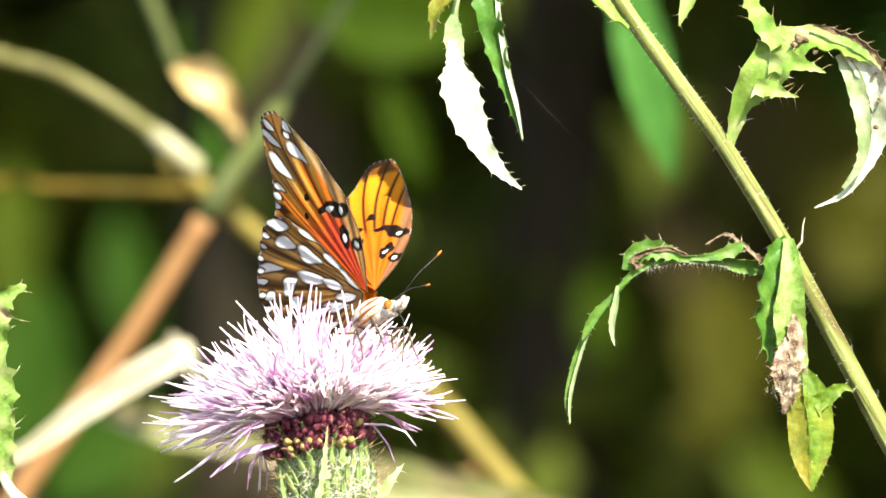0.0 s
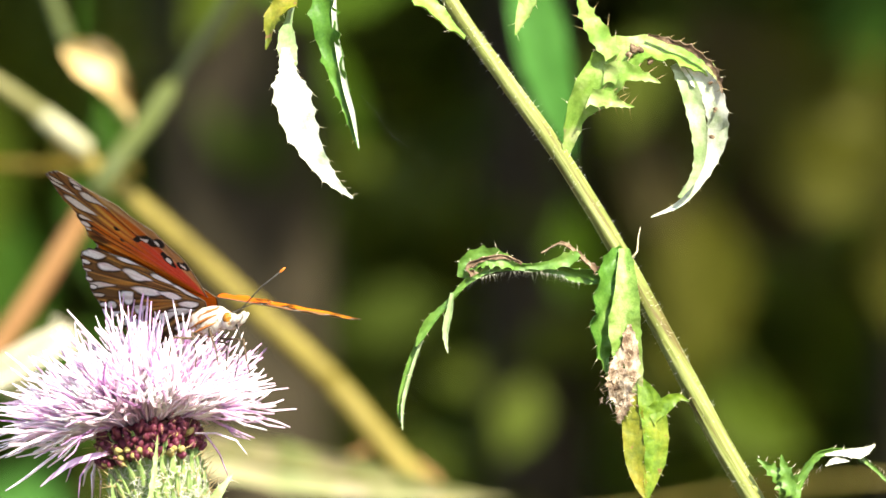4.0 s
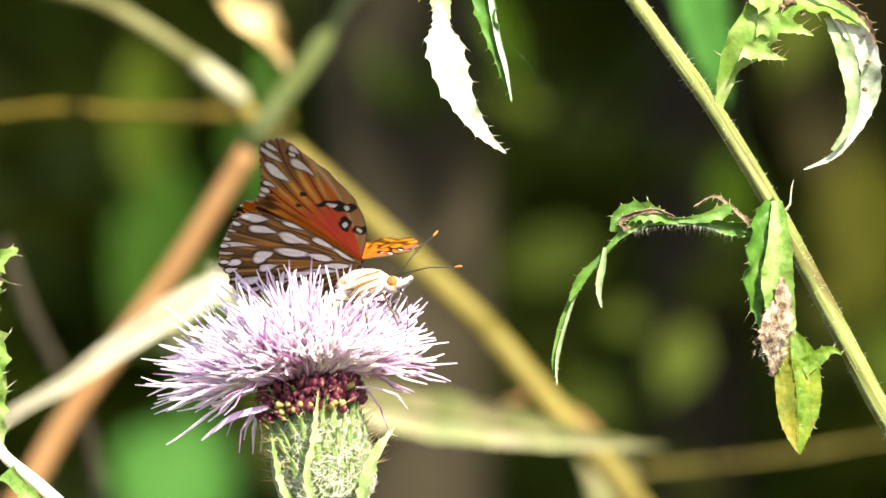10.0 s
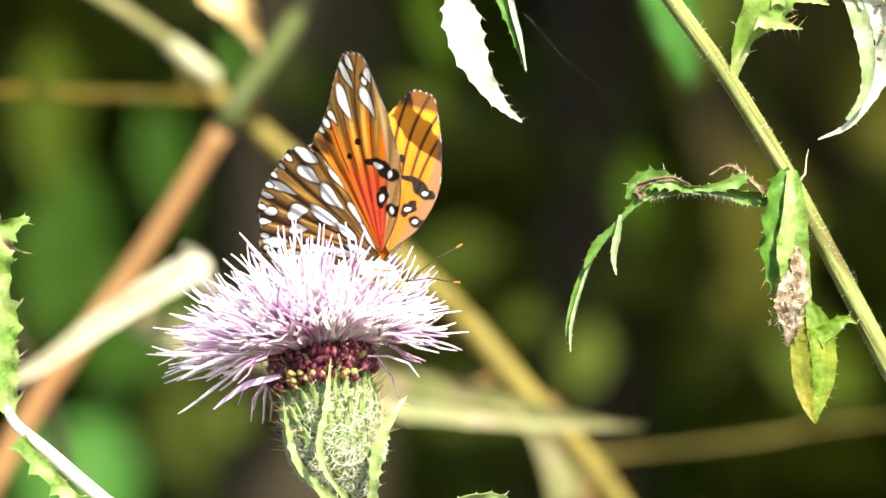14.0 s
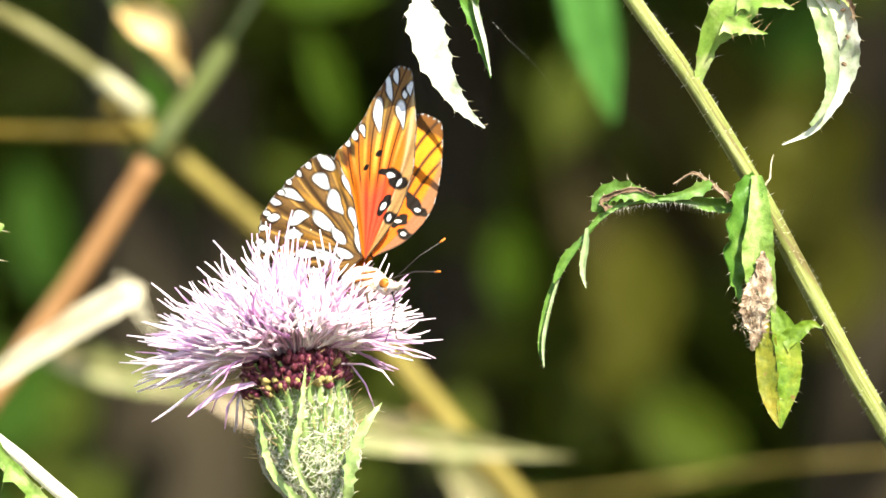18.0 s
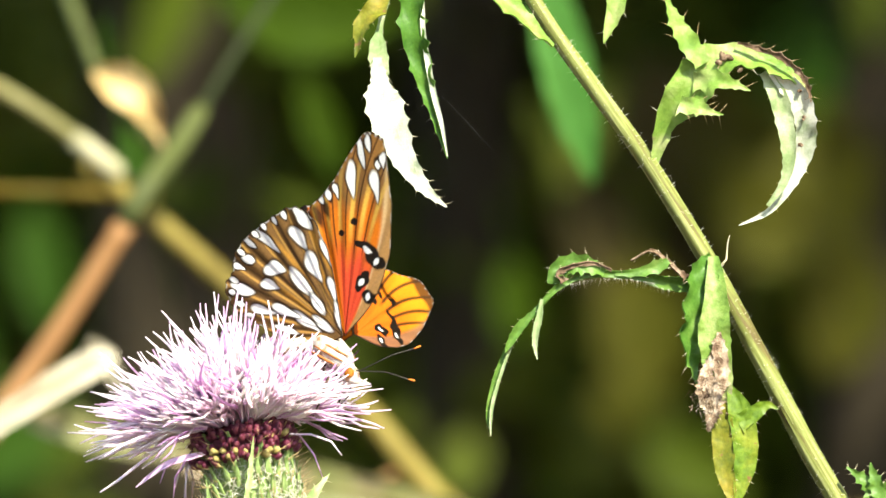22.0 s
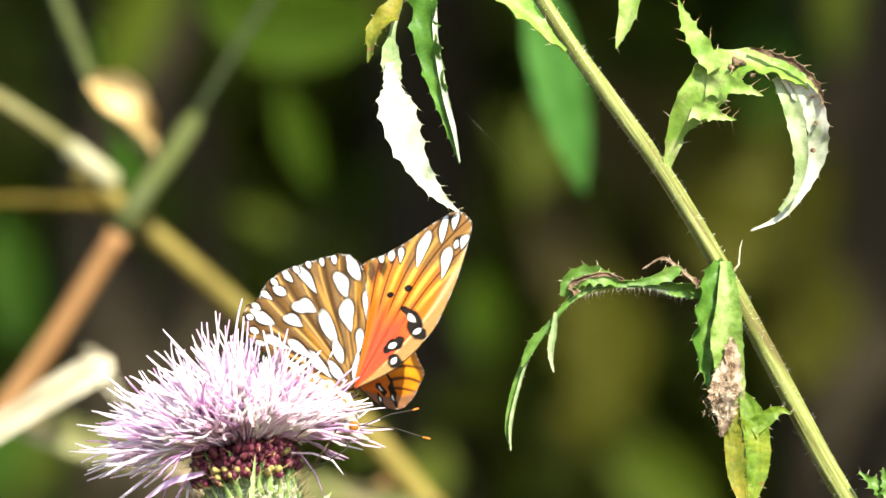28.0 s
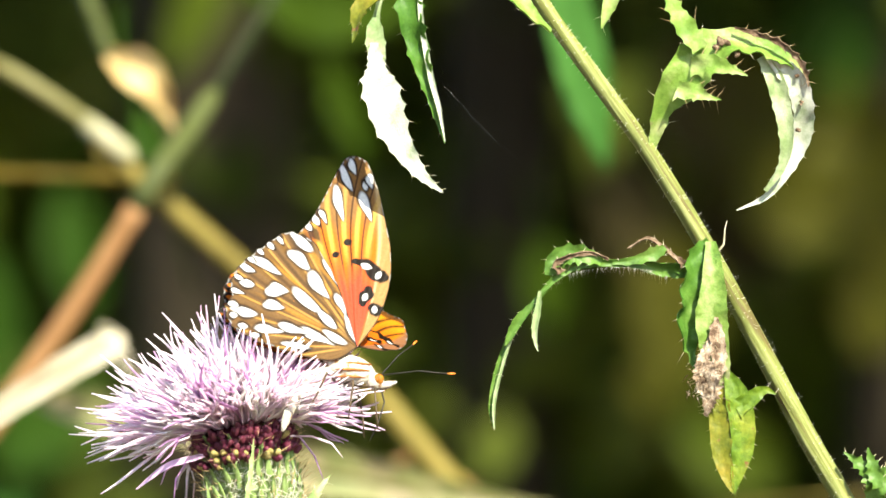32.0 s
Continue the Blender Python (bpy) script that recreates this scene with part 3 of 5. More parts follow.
    blade(s, line([(1128, 476, 6, 8, 20, 9), (1120, 458, 5, 5, 20, 9), (1148, 444, 4, 4, 30, 9), (1186, 440, 3, 3, 30, 8), (1214, 452, 2, 2, 30, 8)]), 20, 7, 0.5, 0.5, 3, 0.4, True, 18, slots=(0, 0, 1), spine_len=0.002)
    blade(s, line([(1346, 462, 6, 6, 0, 4), (1326, 446, 3, 3, 30, 5), (1306, 430, 4, 4, 40, 5), (1282, 416, 2, 2, 30, 5), (1248, 434, 1, 1, 30, 5)]), 20, 7, 0.5, 0.6, 2, 0.4, True, 19, slots=(0, 0, 1), spine_len=0.002)
    part("withered_edge", s, [BROWN_EDGE, SPINE], arch, "shrivelled brown leaf edge")

    # the large leaf that hangs from the node
    s = Shape()
    blade(s, line([(1392, 424, 8, 8, 0, 2), (1378, 440, 26, 16, 0, 3), (1364, 480, 34, 22, -20, 4), (1356, 530, 32, 26, -35, 4), (1350, 574, 26, 22, -35, 4), (1358, 616, 11, 10, -30, 3), (1366, 650, 1, 1, 0, 3)]), 40, 9, 0.45, 0.34, 4, 0.34, True, 20, slots=(0, 1, 2), spine_len=0.004)
    hang = part("hanging_leaf", s, [DARK_LEAF, GREEN_LEAF, SPINE], top, "folded dark green leaf with a withered lower part")
    s = blade(Shape(), line([(1396, 424, 8, 10, 0, 3), (1398, 460, 16, 16, 5, 5), (1396, 510, 26, 20, 5, 6), (1394, 555, 30, 27, 5, 6), (1399, 600, 28, 26, 5, 6), (1404, 650, 24, 22, 0, 6), (1412, 700, 14, 14, 0, 5)]), 36, 9, 0.25, 0.08, 4, 0.08, None, 21, slots=(0, 1, 2))
    part("leaf_blade", s, [MOTTLED_LEAF, GREEN_LEAF, SPINE], hang, "pale sunlit leaf blade")
    s = Shape()
    blade(s, line([(1398, 580, 3, 3, 0, 7), (1392, 604, 9, 8, 0, 7), (1380, 630, 11, 10, 0, 7), (1380, 656, 22, 16, 0, 8), (1390, 684, 20, 18, 0, 8), (1390, 706, 10, 10, 0, 8), (1384, 730, 2, 2, 0, 7)]), 40, 11, 0.35, 0.35, 2, 0.25, True, 22, slots=(0, 0, 1), spine_len=0.002)
    rnd = random.Random(3)
    for _ in range(110):
        p = spot(1386 + rnd.gauss(0, 15), 668 + rnd.gauss(0, 18), 8.6)
        s.spike(p, p + Vector((rnd.gauss(-0.15, 0.7), rnd.gauss(-0.3, 0.5), rnd.gauss(-0.9, 0.6))).normalized() * rnd.uniform(0.0008, 0.0026), 0.00012, 3, 0)
    blade(s, line([(1404, 556, 3, 3, 0, 7), (1406, 584, 10, 15, 0, 7), (1410, 616, 12, 16, 0, 7), (1408, 650, 10, 13, 0, 7), (1402, 676, 2, 2, 0, 7)]), 22, 9, 0.2, 0.4, 3, 0.15, None, 67, slots=(0, 0, 1))
    part("withered_patch", s, [WITHERED, SPINE], hang, "grey-brown shrivelled leaf tissue with a ragged fringe")
    s = Shape()
    blade(s, line([(1404, 676, 6, 12, 0, 5), (1408, 706, 19, 18, 4, 6), (1410, 750, 21, 18, 4, 6), (1413, 796, 19, 16, 4, 6), (1421, 834, 13, 10, 0, 6), (1431, 858, 5, 5, 0, 6), (1435, 868, 1, 1, 0, 6)]), 36, 9, 0.2, 0.05, 3, 0.04, True, 24, slots=(0, 0, 1), spine_len=0.0016)
    part("leaf_half", s, [YELLOW_LEAF, SPINE], hang, "yellowed half of the leaf tip with brown flecks")
    s = Shape()
    blade(s, line([(1424, 650, 3, 8, 0, 6), (1443, 690, 16, 26, -6, 6), (1450, 740, 22, 24, -6, 6), (1449, 790, 20, 20, -6, 6), (1443, 828, 12, 14, 0, 6), (1438, 854, 5, 6, 0, 6), (1436, 869, 1, 1, 0, 6)]), 40, 11, 0.2, 0.04, 3, 0.05, True, 27, slots=(0, 0, 1), spine_len=0.0016)
    blade(s, line([(1436, 712, 10, 22, 0, 6), (1468, 694, 11, 17, 0, 6), (1490, 684, 6, 8, 0, 6), (1510, 692, 1, 1, 0, 6)]), 18, 7, 0.2, 0.2, 4, 0.1, True, 25, slots=(0, 0, 1), spine_len=0.0022)
    part("leaf_tip", s, [LIME_LEAF, SPINE], hang, "yellow-green leaf tip with spiny edge")
    s = Shape().tube([spot(1404, 445, 4), spot(1418, 428, 4), spot(1420, 400, 4), spot(1424, 385, 4)], [0.0003, 0.0002, 0.00012, 0.00004], 6)
    part("spine", s, SPINE, hang)

    # the small leaf low on the stalk
    s = blade(Shape(), line([(1700, 850, 6, 8, 0, 3), (1712, 820, 7, 7, 10, 3), (1738, 787, 5, 6, 20, 3), (1772, 779, 4, 5, 20, 3), (1809, 789, 4, 5, 10, 3), (1850, 824, 3, 3, 0, 3), (1886, 866, 1, 1, 0, 3)]), 40, 9, 0.4, 0.3, 3, 0.2, True, 26, slots=(0, 1, 2), spine_len=0.0016)
    side = part("side_leaf", s, [GREEN_LEAF, FOLD_LEAF, SPINE], top, "small lobed leaf arching from the stalk")
    s = blade(Shape(), line([(1676, 905, 6, 6, 0, 2), (1680, 872, 12, 20, 0, 3), (1684, 846, 20, 22, 10, 4), (1668, 822, 16, 12, 10, 4), (1646, 806, 6, 6, 0, 4), (1630, 795, 1, 1, 0, 4)]), 26, 9, 0.3, 0.5, 3, 0.4, True, 69, slots=(0, 0, 1), spine_len=0.0018)
    blade(s, line([(1690, 858, 8, 8, 0, 5), (1684, 828, 14, 12, 0, 5), (1676, 806, 7, 7, 0, 5), (1672, 786, 1, 1, 0, 5)]), 18, 7, 0.3, 0.4, 3, 0.3, True, 70, slots=(0, 0, 1), spine_len=0.0018)
    part("leaf_lobe", s, [GREEN_LEAF, SPINE], side)
    s = blade(Shape(), line([(1750, 786, 2, 2, 0, 5), (1782, 780, 3, 9, 0, 5), (1812, 780, 6, 12, 0, 5), (1838, 769, 1, 1, 0, 5)]), 20, 7, 0.3, 0.2, 3, 0.2, True, 71, slots=(0, 0, 1), spine_len=0.0012)
    blade(s, line([(1750, 806, 1, 1, 0, 5), (1768, 797, 6, 5, 0, 5), (1792, 798, 1, 1, 0, 5)]), 12, 7, 0.3, 0.2, 3, 0.2, None, 72, slots=(0, 0, 1))
    part("leaf_fold", s, [WHITE_FELT, SPINE], side, "white felted folds of the leaf")
    s = Shape()
    rnd = random.Random(22)
    for _ in range(40):
        f = rnd.random()
        p = spot(1712 + 150 * f, 838 - 190 * f + 176 * f * f, 3.5)
        s.spike(p, p + Vector((rnd.gauss(0, 0.0004), rnd.gauss(0, 0.0004), -rnd.uniform(0.0006, 0.0018))), 0.00004, 3)
    part("leaf_hairs", s, HAIR, side, "fine white hairs along the leaf rib")
    return (arch, spot(1388, 470)), (white, spot(803, -60))


swaying_arch, swaying_leaf = build_stalk()


def build_silk():
    """A strand of spider silk from the hanging leaf to one further back."""
    pts = [plan(868, 92), plan(915, 140), plan(932, 155), plan(955, 180), plan(1020, 248), plan(1150, 385, 1.9), plan(1160, 400, 2.44)]
    top = thing("silk_thread", pts[-1], "fine strand of spider silk between two leaves", "spider silk")
    S = spline([(*p, w) for p, w in zip(pts, (0.000001, 0.000001, 0.000006, 0.000006, 0.000005, 0.000001, 0.000001))], 40)
    part("strand", Shape().tube([Vector(x[:3]) - pts[-1] for x in S], [x[3] for x in S], 4), SILK, top)


build_silk()


# ---- the thistle ----
HEAD = plan(563, 772)            # the middle of the floret bed
THISTLE_FOOT = Vector((HEAD.x + 0.02, HEAD.y + 0.01, 0.0))
LEAN = Matrix.Rotation(radians(-11), 4, "Y") @ Matrix.Rotation(radians(4), 4, "X")


def add_floret(s, seed, length=1.0):
    """A floret: a thin wavy tube that widens and splits into a few narrow strips."""
    rnd = random.Random(seed)
    L = 0.0200 * length
    bx, by = rnd.uniform(-0.15, 0.15), rnd.uniform(-0.15, 0.15)
    wig = rnd.uniform(0, 6)
    n = 12
    pts = []
    for i in range(n):
        f = i / (n - 1)
        pts.append(Vector((bx * L * f * f * 1.8 + 0.0006 * math.sin(wig + f * 6) * f, by * L * f * f * 1.8 + 0.0006 * math.cos(wig * 2 + f * 5) * f, L * f)))
    s.tube(pts, [0.00014, 0.00014, 0.00014, 0.00015, 0.00016, 0.00019, 0.00023, 0.00024, 0.00021, 0.00018, 0.00015, 0.00009], 5)
    for k in range(rnd.choice((1, 2, 2, 3))):
        i = rnd.randrange(4, 8)
        d = (pts[i + 1] - pts[i]).normalized()
        o = Matrix.Rotation(rnd.uniform(0, 6.28), 3, d) @ d.orthogonal().normalized()
        h = rnd.uniform(0.005, 0.0095)
        q = pts[i] + (d + o * rnd.uniform(0.06, 0.30)).normalized() * h
        s.tube([pts[i], pts[i].lerp(q, 0.5) + o * 0.0005, q], [0.00017, 0.00017, 0.00008], 4)
    return s


def floret_place(f, az, rnd):
    """Where a floret stands on the bed and how long it is; f runs from the middle of the bed to its rim."""
    side, front = math.cos(az), -math.sin(az)
    # towards the front the florets stand up and leave the bed's flank open; one side reaches far out
    most = 1.60 - 0.02 * max(0, -side) + 0.10 * max(0, side) - 0.85 * max(0, front - 0.15) ** 1.2
    tilt = math.acos(1 - f * 0.995) / 1.566 * most + rnd.gauss(0, 0.07)
    if side < -0.4 and f > 0.75 and rnd.random() < 0.12:
        tilt += rnd.uniform(0.15, 0.50)
    out = math.sin(min(tilt, 1.57))
    reach = 0.0248 - 0.0010 * out + out ** 2 * (0.0078 * max(0, -side) ** 1.3 + 0.0030 * max(0, side))
    foot = Vector((side, -front, 0)) * (0.0076 * min(1.0, out * 1.1)) + Vector((0, 0, 0.0040 + 0.0016 * math.cos(tilt)))
    turn = Matrix.Rotation(az, 4, "Z") @ Matrix.Rotation(tilt, 4, "Y") @ Matrix.Rotation(rnd.uniform(0, 6.28), 4, "Z")
    return Matrix.Translation(foot) @ turn, (reach - 0.0082 * out - 0.003 * math.cos(tilt)) / 0.0200


def build_thistle():
    top = thing("thistle", THISTLE_FOOT, "pale lilac thistle flower head on a spiny green stem, swaying", "flower")
    M = Matrix.Translation(HEAD - THISTLE_FOOT) @ LEAN
    rnd = random.Random(12)
    meshes = [add_floret(Shape(), 40 + k, random.Random(k).uniform(0.9, 1.1)).mesh("floret", FLORET) for k in range(20)]
    bed = part("floret_bed", Shape().blob(M @ Matrix.Translation((0, 0, 0.0006)), 0.0084, 0.0084, 0.0056, 10, 26, 0.05), MAGENTA, top, "dark magenta floret bed")
    count = 300
    for i in range(count):
        m, size = floret_place((i + 0.5) / count, i * 2.39996 + rnd.uniform(-0.2, 0.2), rnd)
        ob = new("floret", meshes[i % len(meshes)])
        ob.parent = top
        ob.matrix_basis = M @ m @ Matrix.Diagonal((1.4, 1.4, size * rnd.choice((0.76, 0.84, 0.90, 0.95, 1.0, 1.06)), 1))
    # the short young florets between them
    mass = Shape()
    for i in range(400):
        az = rnd.uniform(0, 6.283)
        m, size = floret_place(rnd.uniform(0.02, 0.97), az, rnd)
        one = add_floret(Shape(), 900 + i, size * rnd.uniform(0.55, 0.82) * (1 - 0.20 * max(0, -math.cos(az))))
        k = len(mass.verts)
        mass.verts.extend(tuple(M @ m @ Vector((v[0] * 1.6, v[1] * 1.6, v[2]))) for v in one.verts)
        mass.faces.extend(tuple(j + k for j in face) for face in one.faces)
        mass.slots.extend(one.slots)
    tagged(part("young_floret", mass, YOUNG_FLORET, top, "dense short whitish lilac florets"), kind="stuff")
    # one broad floret strip that hangs low, and a few limp threads beside it
    strip = blade(Shape(), [(-0.0072, -0.0062, 0.0006, 0.0003, 0.0003, 0), (-0.0105, -0.0085, 0.0006, 0.0006, 0.0006, 20), (-0.0145, -0.0090, 0.0002, 0.0006, 0.0006, 30), (-0.0182, -0.0088, -0.0014, 0.0004, 0.0004, 20), (-0.0212, -0.0085, -0.0030, 0.0001, 0.0001, 0)], 26, 5, 0.3, thick=0.00008, slots=(0, 0, 0))
    strip.verts = [tuple(M @ Vector(v)) for v in strip.verts]
    part("floret", strip, FLORET, top, "broad white floret strip hanging low")
    for x, y, out, down, turn in ((-0.007, -0.004, 0.008, 0.008, 10), (-0.007, -0.001, 0.010, 0.005, -8), (-0.007, 0.002, 0.006, 0.009, 20), (0.008, -0.003, 0.010, 0.006, 175), (0.008, 0.0, 0.006, 0.010, 160)):
        d = Matrix.Rotation(radians(180 + turn), 3, "Z") @ Vector((1, 0, 0))
        q = Vector((x, y, 0.001))
        limp = Shape().tube([M @ q, M @ (q + d * out * 0.5 + Vector((0, 0, -0.001))), M @ (q + d * out * 0.85 + Vector((0, 0, -down * 0.5))), M @ (q + d * out + Vector((0, 0, -down)))], [0.00018, 0.00022, 0.00020, 0.00008], 5)
        part("floret", limp, FLORET, top, "limp drooping floret")
    tubes = []
    for k in range(8):
        s = Shape()
        h = rnd.uniform(0.0018, 0.0030)
        s.tube([(0, 0, 0), (0.0001 * k, 0, h * 0.5), (0.0002, 0.0002, h * 0.85), (0.0002, 0.0002, h)], [0.00035, 0.00055, 0.00058, 0.0002], 8)
        tubes.append(s.mesh("floret_tube", MAGENTA if k % 8 not in (2, 5) else OLIVE_TUBE))
    for i in range(280):
        az, h = rnd.uniform(0, 6.283), rnd.random()
        tilt = 1.25 - 0.75 * h + rnd.gauss(0, 0.14)
        foot = Vector((math.cos(az), math.sin(az), 0)) * (0.0083 - 0.0012 * h * h) + Vector((0, 0, -0.0022 + 0.0060 * h))
        ob = new("floret_tube", tubes[(i % 8) if h < 0.55 else (0, 1, 3, 4, 6, 7)[i % 6]])
        ob.parent = bed
        ob.matrix_basis = M @ Matrix.Translation(foot) @ Matrix.Rotation(az, 4, "Z") @ Matrix.Rotation(tilt, 4, "Y")

    # the green cup under the florets
    def cup_r(h):
        return 0.0065 + 0.0019 * math.sin(math.pi * min(1, h * 0.92 + 0.03)) - 0.0042 * max(0, h - 0.70) / 0.30
    height = 0.0255
    rows = [[M @ Vector((cup_r(h) * math.cos(a), cup_r(h) * math.sin(a), 0.0010 - h * height)) for a in np.linspace(0, 2 * math.pi, 28)[:-1]] for h in np.linspace(0, 1, 18)]
    s = Shape()
    s.grid(rows, True)
    cup = part("cup", s, THISTLE_GREEN, top, "spiny green flower cup")
    bracts = []
    for k in range(5):
        b = Shape()
        w = rnd.uniform(0.0004, 0.0006)
        blade(b, [(0, 0, 0, w * 0.7, w * 0.7, 0), (0, -0.0004, 0.002, w, w, 0), (0, -0.0004, 0.0036, w * 0.7, w * 0.7, 0), (0, -0.0006, 0.005, 0.0002, 0.0002, 0)], 7, 5, -0.3, slots=(0, 0, 1))
        b.spike((0, -0.0005, 0.0045), (rnd.uniform(-0.0012, 0.0012), -rnd.uniform(0.0026, 0.0058), rnd.uniform(0.0058, 0.0085)), 0.00012, 4, 1)
        bracts.append(b.mesh("bract", [THISTLE_GREEN, TAN_SPINE]))
    for k in range(13):
        h = 0.02 + 0.94 * k / 12
        for j in range(20):
            az = 2 * math.pi * (j + 0.5 * (k % 2)) / 20 + rnd.uniform(-0.08, 0.08)
            ob = new("bract", bracts[(j * 3 + k) % 5])
            ob.parent = cup
            r = cup_r(h)
            ob.matrix_basis = M @ Matrix.Translation((r * math.cos(az), r * math.sin(az), -0.0005 - h * height)) @ Matrix.Rotation(az + math.pi / 2, 4, "Z") @ Matrix.Rotation(radians(rnd.uniform(2, 14)), 4, "X") @ Matrix.Scale(rnd.uniform(0.75, 1.2), 4)
    web = Shape()
    for i in range(1500):
        az, h = rnd.uniform(0, 6.283), rnd.uniform(0.1, 0.95)
        az2, h2 = az + rnd.uniform(-0.6, 0.6), min(1, max(0, h + rnd.uniform(-0.15, 0.15)))
        r1, r2 = cup_r(h) + 0.0009, cup_r(h2) + 0.0009
        p = M @ Vector((r1 * math.cos(az), r1 * math.sin(az), 0.0 - h * height))
        q = M @ Vector((r2 * math.cos(az2), r2 * math.sin(az2), 0.0 - h2 * height))
        mid = p.lerp(q, 0.5) + (p.lerp(q, 0.5) - M @ Vector((0, 0, -0.012))).normalized() * 0.0006
        web.tube([p, mid, q], 0.000065, 3)
    part("cobweb", web, HAIR, cup, "white cobweb hairs")

    # stem, and leaves round the cup
    b0 = M @ Vector((0, 0, -0.0235))
    pts = [b0, b0 + Vector((0.002, 0, -0.014)), b0 + Vector((0.008, 0.001, -0.07)), b0 + Vector((0.014, 0.004, -0.25)), b0 + Vector((0.012, 0.006, -0.6)), Vector((0, 0, 0))]
    S = spline([(*p, r) for p, r in zip(pts, [0.0030, 0.0024, 0.0024, 0.0028, 0.0034, 0.0045])], 60)
    part("stem", Shape().tube([x[:3] for x in S], [x[3] for x in S], 16, 0.05), GREEN_STEM, top)

    def line(rows):
        return moved(flat_line(rows), THISTLE_FOOT)
    leaves = (
        ([(652, 1020, 8, 8, 0, 6), (657, 965, 12, 12, 10, 9), (664, 915, 13, 12, 0, 10), (686, 862, 13, 10, -10, 10), (716, 818, 1, 1, 0, 9)], 31),
        ([(632, 1030, 6, 6, 0, 8), (580, 960, 6, 6, 0, 11), (562, 905, 7, 7, 0, 12), (572, 845, 6, 6, 10, 12), (578, 800, 5, 5, 0, 11), (582, 752, 1, 1, 0, 11)], 32),
        ([(610, 1020, 6, 6, 0, 4), (560, 985, 10, 10, 10, 6), (520, 935, 9, 9, 20, 7), (505, 880, 6, 6, 20, 7), (498, 830, 1, 1, 0, 7)], 33),
        ([(660, 1090, 6, 6, 0, 6), (760, 1036, 16, 16, 20, 8), (835, 1000, 14, 14, 20, 10), (890, 1002, 8, 8, 10, 10), (930, 1026, 1, 1, 0, 10)], 35),
    )
    for rows, seed in leaves:
        part("cup_leaf", blade(Shape(), line([(u, v, a * 0.8, b * 0.8, w, n) for u, v, a, b, w, n in rows]), 30, 7, 0.35, 0.5, 3, 0.25, True, seed, slots=(0, 0, 1), spine_len=0.0026), [THISTLE_GREEN, SPINE], top)
    # the long leaf that reaches to the side
    mid = [(690, 1500, 16, 16, 0, 4), (420, 1200, 18, 18, 0, 8), (175, 996, 17, 17, 0, 10), (85, 918, 16, 16, 0, 10), (22, 862, 13, 13, 0, 10), (4, 800, 6, 6, 0, 8), (-6, 700, 5, 5, 0, 7), (-8, 600, 3, 3, 0, 6), (0, 545, 2, 2, 0, 6)]
    S = spline(line(mid), 50)
    rib = part("side_leaf", Shape().tube([x[:3] for x in S], [x[3] * 0.75 for x in S], 10, 0.04), HAIR, top, "pale leaf rib with ragged spiny green lobes")
    s = Shape()
    blade(s, line([(20, 858, 8, 8, 0, 9), (8, 815, 24, 24, 0, 10), (-2, 765, 34, 32, 0, 10), (-4, 715, 26, 26, 0, 10), (-2, 685, 8, 8, 0, 9)]), 24, 9, 0.25, 0.3, 4, 0.2, True, 36, slots=(0, 1, 2))
    blade(s, line([(24, 800, 4, 4, 0, 9), (18, 745, 14, 14, 0, 9), (6, 690, 26, 26, 0, 9), (-4, 640, 26, 24, 0, 9), (-10, 590, 34, 32, 0, 9), (-6, 550, 36, 34, 0, 9), (14, 524, 20, 20, 0, 9), (52, 505, 2, 2, 0, 9)]), 34, 9, 0.25, 0.6, 4, 0.3, True, 37, slots=(0, 1, 2), spine_len=0.0045)
    blade(s, line([(40, 890, 6, 24, 0, 12), (100, 960, 6, 22, 0, 12), (150, 1010, 6, 20, 0, 12), (220, 1070, 6, 20, 0, 12), (300, 1150, 4, 12, 0, 12)]), 34, 7, 0.25, 0.6, 5, 0.3, True, 38, slots=(0, 1, 2), spine_len=0.0045)
    part("leaf_lobe", s, [MOTTLED_LEAF, DARK_LEAF, SPINE], rib)
    return top


thistle = build_thistle()


# ---- dry stems and leaves behind the flower ----
def dry_stem(name, label, rows, mat, category="plant", foot=None, upper=None, middle=None, ends=(15, 22)):
    """rows: u, v, depth, half width. The stalk runs on straight to its foot on the ground."""
    line = [(*plan(u, v, y), w * y / FOCAL) for u, v, y, w in rows]
    S = [tuple(x) for x in spline(line, 44)]
    if foot:
        a = S[-1]
        for f in (0.05, 0.15, 0.4, 0.7, 1.0):
            S.append((*(Vector(a[:3]).lerp(foot, f)), a[3] * (1 + 0.3 * f)))
    base = Vector(S[-1][:3])
    top = thing(name, base, label, category, "dry stems behind the flower" if name == "dry_stalk" else "")
    ends = [0, *ends, len(S) - 1]
    for k, (name2, m) in enumerate((("upper_stem", upper or mat), ("stem", middle or mat), ("lower_stem", mat))):
        run = S[ends[k]:ends[k + 1] + 1]
        part(name2, Shape().tube([Vector(x[:3]) - base for x in run], [x[3] * (1.02 if q == 0 and k else 1.0) for q, x in enumerate(run)], 12, 0.03), m, top)
    return top, base


